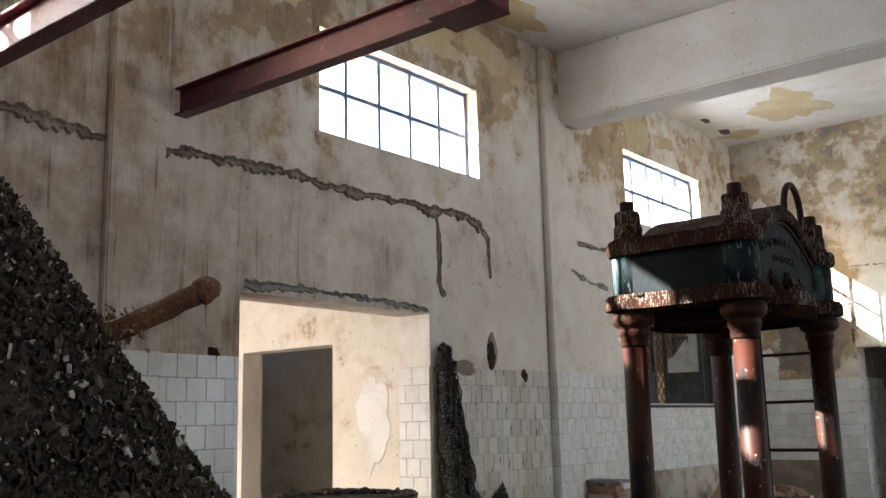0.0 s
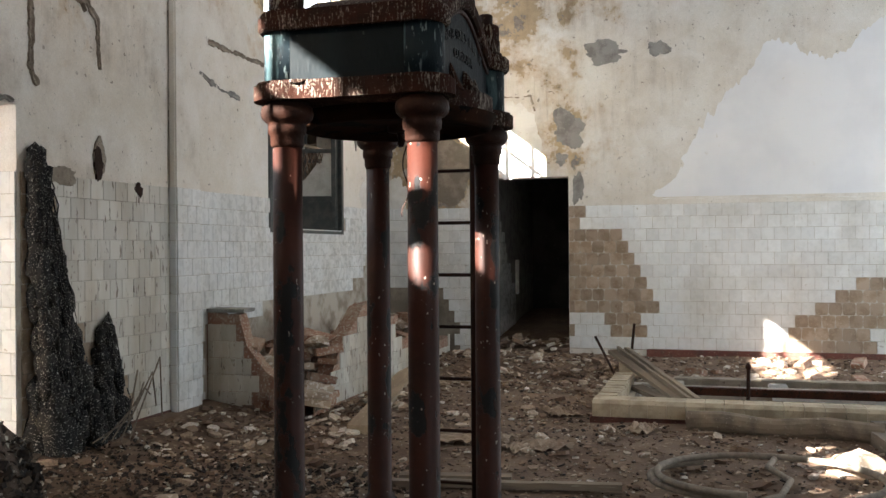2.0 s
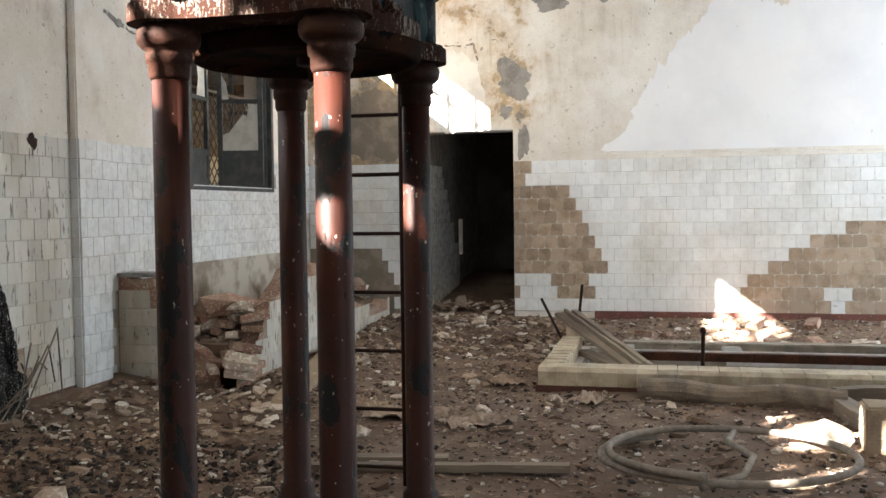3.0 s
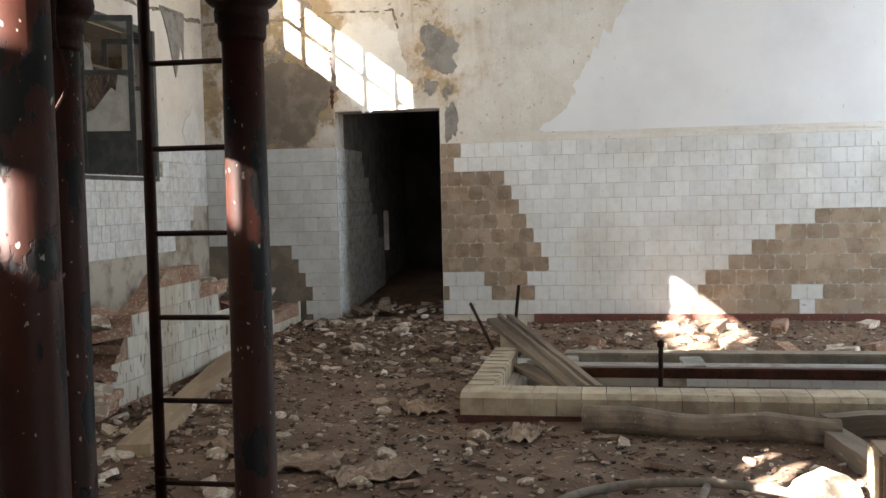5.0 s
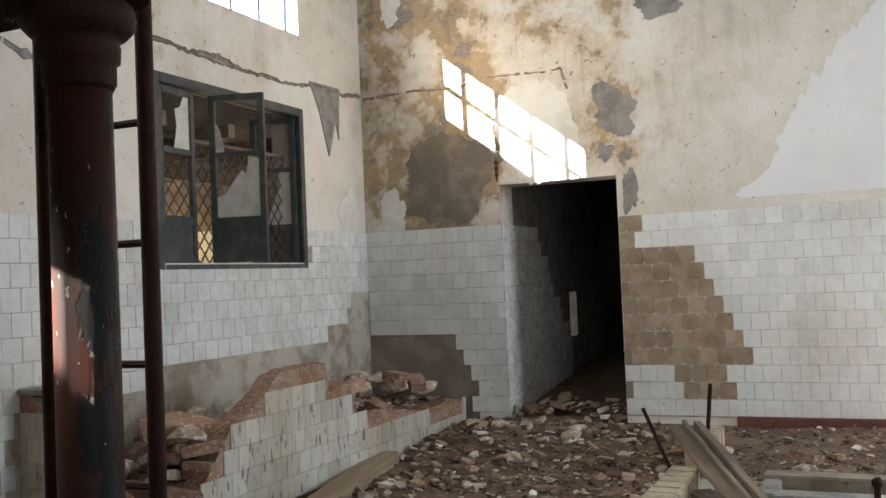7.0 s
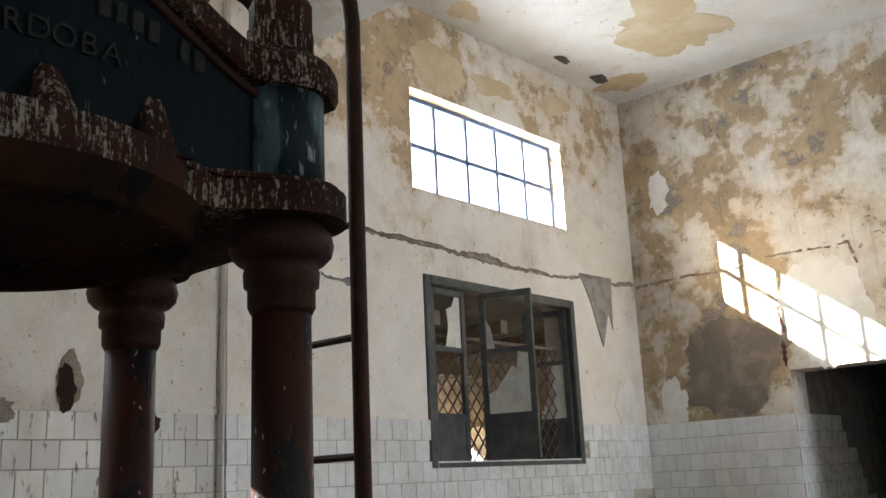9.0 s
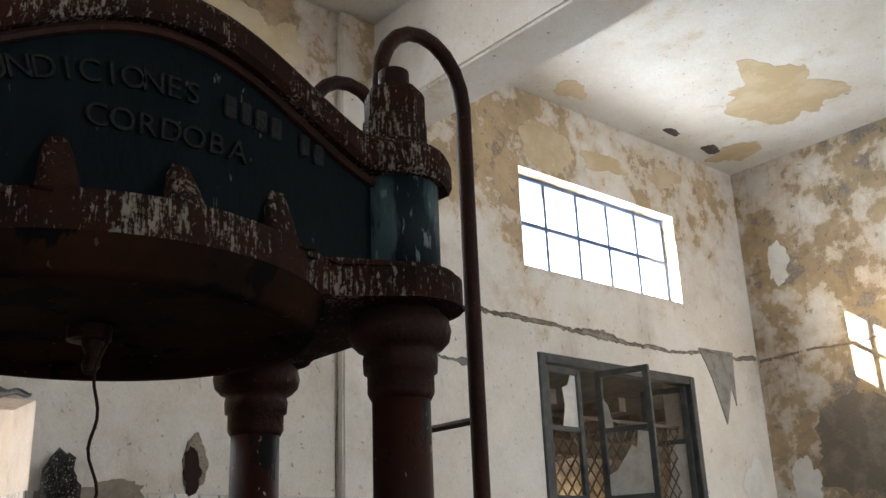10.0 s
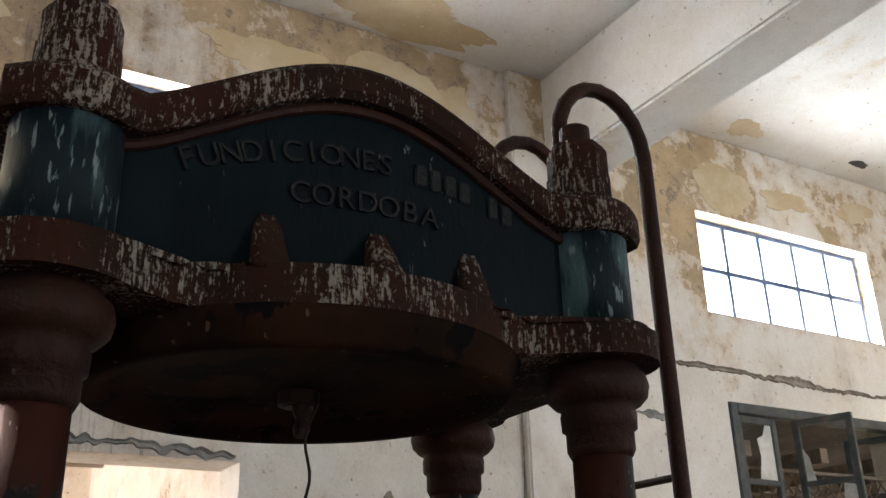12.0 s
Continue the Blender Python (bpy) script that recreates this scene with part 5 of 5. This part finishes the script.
shards("pit_chips", 200, lambda g: (g.uniform(-1.3, 1.8), g.uniform(9.4, 11.0), -0.68), 0.03, 0.10, M_CHIP, "plaster pieces in the pit", 6)


def mill_chips(g):
    a, r = g.uniform(0, 6.283), 0.9 * math.sqrt(g.random())
    return (-2.55 + r * math.cos(a), 0.93 + r * math.sin(a), 1.375 - 0.10 * (r / 0.88) ** 3)


def cone_chips(g):
    a, f = g.uniform(0, 6.283), 1 - math.sqrt(g.random())
    z = 0.01 + 0.85 * f
    r = float(np.interp(z, [p[1] for p in prof], [p[0] for p in prof])) + g.uniform(-0.005, 0.03)
    return (-2.25 + r * math.cos(a), 0.98 + r * math.sin(a), 1.33 + z)


MOUND = (-2.74, 1.50)
tagged(part("debris_mound", rough(lathe([(0.38, 1.24), (0.33, 1.30), (0.24, 1.35), (0.12, 1.375), (0.03, 1.38)], 48, None, (*MOUND, 0)), 0.02, 7), M_STONE), "black mound of droppings and flakes on the mill bed", "debris", kind="stuff")


def mound_chips(g):
    a, r = g.uniform(0, 6.283), 0.38 * math.sqrt(g.random())
    return (MOUND[0] + r * math.cos(a), MOUND[1] + r * math.sin(a), float(np.interp(r, [0.03, 0.12, 0.24, 0.33, 0.38], [1.385, 1.38, 1.355, 1.305, 1.25])) + g.uniform(0, 0.015))


shards("mound_crumbs", 3200, mound_chips, 0.007, 0.022, M_SOOTCHIP, "black and pale flakes on the mound", 24, 1.3)
shards("mill_crumbs", 7000, mill_chips, 0.006, 0.026, M_SOOTCHIP, "dark and pale crumbs on the mill bed", 7, 1.2)
shards("millstone_crumbs", 26000, cone_chips, 0.005, 0.020, M_SOOTCHIP, "dark and pale crumbs stuck to the millstone", 8, 1.5)
shards("axle_grit", 900, lambda g: tuple(Vector((-2.25, 0.98, 1.33)) + axle[0].lerp(axle[2], 0.55 * g.random() ** 2) + Vector((g.gauss(0, 0.03), g.gauss(0, 0.03), g.gauss(0.012, 0.022)))), 0.005, 0.014, M_GRIT, "tan grit caked round the axle", 12, 1.5)


def bank_chips(g):
    a, f = g.uniform(0, 6.283), g.random()
    r = float(np.interp(f * 0.98, [0, 0.2, 0.62, 0.90, 0.98], [VR + 0.36, VR + 0.32, VR + 0.20, VR + 0.11, VR + 0.03])) + g.uniform(0, 0.03)
    return (VX - 0.10 + r * math.cos(a), VY + 0.10 + r * math.sin(a), 0.98 * f)


shards("bank_crumbs", 7000, bank_chips, 0.008, 0.030, M_SOOTCHIP, "crumbs and chips on the rubble bank", 9, 1.3)
shards("vat_crumbs", 700, lambda g: (lambda a, r: (VX + r * math.cos(a), VY + r * math.sin(a), VZ + 0.01))(g.uniform(0, 6.283), g.uniform(VR - 0.08, VR - 0.01)), 0.006, 0.025, M_SOOTCHIP, "crumbs along the vat's rim", 10)


# ---- tiles ----
P = 0.151
bm = bmesh.new()
w = 0.0738
a = [bm.verts.new((sx * w, sy * w, -0.004)) for sx, sy in ((-1, -1), (1, -1), (1, 1), (-1, 1))]
b = [bm.verts.new((sx * w, sy * w, 0.004)) for sx, sy in ((-1, -1), (1, -1), (1, 1), (-1, 1))]
c = [bm.verts.new((sx * (w - 0.0025), sy * (w - 0.0025), 0.006)) for sx, sy in ((-1, -1), (1, -1), (1, 1), (-1, 1))]
for i in range(4):
    j = (i + 1) % 4
    bm.faces.new((a[i], a[j], b[j], b[i]))
    bm.faces.new((b[i], b[j], c[j], c[i]))
bm.faces.new(c)
TILE = bpy.data.meshes.new("tile")
bm.to_mesh(TILE)
bm.free()
TILE.materials.append(M_TILE)
OLD_TILE = TILE.copy()
OLD_TILE.materials[0] = M_OLDTILE
BEDS = []
for s in range(4):
    g = random.Random(s)
    bm = bmesh.new()
    ring = [((0.069 + 0.007 * g.random()) * max(-1, min(1, 1.28 * math.cos(q))), (0.069 + 0.007 * g.random()) * max(-1, min(1, 1.28 * math.sin(q)))) for q in [6.283 * i / 14 for i in range(14)]]
    prism(ring, -0.004, 0.0, bm, 0.0)
    for v in bm.verts:
        if v.co.z > -0.002:
            v.co.z += 0.003 * g.random()
    me = bpy.data.meshes.new("mortar_pad")
    bm.to_mesh(me)
    bm.free()
    me.materials.append(M_BED)
    BEDS.append(me)


def tiled(parent, frame_, u0, u1, z0, z1, missing, shift=0.0, cap=300, bare=True, mesh=None):
    """Tiles in half bond on a plane. frame_ maps (u, z, out) to the world; missing(u, z) is true where they fell off."""
    g = random.Random(int(100 * abs(u0 + z1)))
    rows = int(round((z1 - z0) / P))
    cells = []
    for r in range(rows):
        z = z1 - (r + 0.5) * P
        k0 = int(math.floor((u0 - shift) / P)) - 1
        for k in range(k0, int((u1 - shift) / P) + 2):
            u = shift + (k + 0.5 + 0.5 * (r % 2)) * P
            lo, hi = max(u - P / 2, u0), min(u + P / 2, u1)
            if hi - lo > 0.03:
                cells.append(((lo + hi) / 2, z, (hi - lo) / P))
    rest_v, rest_f = [], []
    made = 0
    for u, z, k in cells:
        gone = missing(u, z)
        if gone and not bare:
            continue
        me = g.choice(BEDS) if gone else mesh or TILE
        m = frame_(u, z) @ pose(0, 0, 0.0006 * g.random(), g.uniform(-0.25, 0.25), g.uniform(-0.25, 0.25), 0) @ Matrix.Diagonal((k, 1, 1, 1))
        if made < cap or gone:
            ob = new("mortar_pad" if gone else "tile", me)
            ob.parent = parent
            ob.matrix_basis = parent.matrix_basis.inverted() @ m
            made += 0 if gone else 1
        else:
            o = len(rest_v)
            rest_v += [tuple(m @ v.co) for v in me.vertices]
            rest_f += [tuple(o + i for i in p.vertices) for p in me.polygons]
    if rest_v:
        me = bpy.data.meshes.new("tiles")
        me.from_pydata(rest_v, [], rest_f)
        me.materials.append(M_TILE)
        ob = tagged(new("tiles", me), kind="stuff")
        ob.parent = parent


ZD = 2.02


def facing_x(x):
    return lambda u, z: Matrix(((0, 0, 1, x), (1, 0, 0, u), (0, 1, 0, z), (0, 0, 0, 1)))


def facing_y(y):
    return lambda u, z: Matrix(((1, 0, 0, u), (0, 0, -1, y), (0, 1, 0, z), (0, 0, 0, 1)))


def backing(name, b, label="mortar behind the wall tiles"):
    return structure(name, box(*b), M_GROUT, label, "tiling")


def gone_left(u, z):
    if u > 8.5:
        edge = 0.86 if u < 9.7 else 0.94 if u < 12.2 else 1.10 if u < 12.45 else 1.24 if u < 12.6 else 1.40
        return z < edge or (LOW[0] < u < LOW[1] and z > LOW[2])
    return u < 6.45 or (z < 1.0 and u < 6.75) or (z < 0.75 and u < 7.05) or (z < 0.45 and u < 7.35)


def gone_far(u, z):
    if u < -3.6:
        return z < 0.94 and not (u > -4.18 and z > 0.80 - 0.2 * (u > -4.0)) and not (u > -3.95 and z < 0.62)
    if u < 0.0:
        if z > 1.68:
            return u < -2.25 - (1.9 - z) * 0.1
        if z > 0.64:
            return u < -1.82 + 0.075 * (1.68 - z) / P
        if z > 0.40:
            return -1.98 < u < -1.5 and not (u < -1.9 and z < 0.5) or u < -2.4
        return u < -2.4
    left = 1.34 if z > 1.07 else 0.88 if z > 0.92 else 0.66 if z > 0.76 else 0.48 if z > 0.60 else 0.30 if z > 0.45 else 0.16
    if 1.08 < u < 1.32 and z < 0.5:
        return False
    return z < 1.22 and left < u < 2.08 + 0.0


b1 = structure("tiling_west", wall_mesh((6.16, 7.95), (0.02, ZD), [], 0.004, lambda u, v, d: (XL + 0.0045 - d, u, v)), M_GROUT, "grimy white glazed wall tiles", "tiling")
tiled(b1, facing_x(XL + 0.0085), 6.16, 7.945, 0.06, ZD, gone_left, 7.945, mesh=OLD_TILE)
b2 = structure("tiling_west_bay", wall_mesh((8.35, YF - 0.005), (0.02, ZD), [(LOW[0] - 0.01, LOW[1] + 0.01, LOW[2], ZD)], 0.004, lambda u, v, d: (XL + 0.0045 - d, u, v)), M_GROUT, "white glazed wall tiles under the window", "tiling")
tiled(b2, facing_x(XL + 0.0085), 8.355, YF - 0.01, 0.06, ZD, gone_left, 8.355, bare=False)
b3 = structure("tiling_pier", box(XL + 0.070, XL + 0.0745, 7.952, 8.348, 0.06, ZD), M_GROUT, "white glazed tiles on the wall pier", "tiling")
tiled(b3, facing_x(XL + 0.0785), 7.95, 8.35, 0.06, ZD, lambda u, z: False, 8.03)
b4 = structure("tiling_north", wall_mesh((-2.465, XR - 0.01), (0.20, ZD), [], 0.004, lambda u, v, d: (u, YF - 0.0045 + d, v)), M_GROUT, "white glazed wall tiles with a stepped broken edge", "tiling")
bside = structure("tiling_pier_side", box(XL + 0.012, XL + 0.069, 7.944, 7.949, 0.06, ZD), M_GROUT, "white glazed tiles on the wall pier", "tiling")
tiled(bside, facing_y(7.940), XL + 0.012, XL + 0.078, 0.06, ZD, lambda u, z: False, XL + 0.012)
tiled(b4, facing_y(YF - 0.0085), -2.465, XR - 0.02, 0.21, ZD, gone_far, -2.25)
b5 = structure("tiling_north_corner", wall_mesh((XL + 0.012, -3.622), (0.05, ZD), [], 0.004, lambda u, v, d: (u, YF - 0.0045 + d, v)), M_RENDER, "white glazed wall tiles beside the doorway", "tiling")
tiled(b5, facing_y(YF - 0.0085), XL + 0.015, -3.615, 0.06, ZD, gone_far, -3.615, bare=False)
b6 = structure("tiling_passage", box(-3.6205, -3.612, YF + 0.002, YF + 2.12, 0.05, ZD), M_GREYPATCH, "white glazed tiles on the passage wall", "tiling")
tiled(b6, facing_x(-3.609), YF - 0.008, YF + 2.12, 0.06, ZD, lambda u, z: u > YF + 0.95 + 0.95 * (2 - z), YF, bare=False)
b7 = structure("tiling_west_front", wall_mesh((0.2, 4.10), (0.02, ZD), [(3.05, 3.47, 0.02, ZD)], 0.004, lambda u, v, d: (XL + 0.0045 - d, u, v)), M_GROUT, "stained white glazed wall tiles", "tiling")
tiled(b7, facing_x(XL + 0.0085), 3.47, 4.11, 0.06, ZD, lambda u, z: False, 3.47)
tiled(b7, facing_x(XL + 0.0785), 3.06, 3.46, 0.06, ZD, lambda u, z: False, 3.06)
tiled(b7, facing_x(XL + 0.0085), 1.5, 3.05, 0.06, ZD, lambda u, z: False, 3.05)
b8 = structure("tiling_reveal", box(XL - T + 0.005, XL - 0.005, 6.122, 6.129, 0.0, ZD), M_GROUT, "bluish white tiles on the opening's reveal", "tiling")
tiled(b8, facing_y(6.118), XL - T + 0.002, XL, 0.06, ZD, lambda u, z: False, XL - T)
tiled(trough, facing_x(TX + 0.005), 8.56, 12.9, 0.06, 0.06 + 6 * P, lambda u, z: z > float(np.interp(u, [p[0] for p in FRONT], [p[1] for p in FRONT])) - 0.05, 8.6, bare=False, mesh=OLD_TILE)
tiled(trough, facing_y(TY - 0.005), XL + 0.02, -4.06, 0.06, 0.06 + 5 * P, lambda u, z: z > float(np.interp(u, [p[0] for p in END], [p[1] for p in END])) - 0.05 or (u > -4.65), XL, bare=False, mesh=OLD_TILE)
tiled(pit, facing_y(10.414), -0.18, 1.88, -0.32, 0.06, lambda u, z: False, 0.0, bare=False)
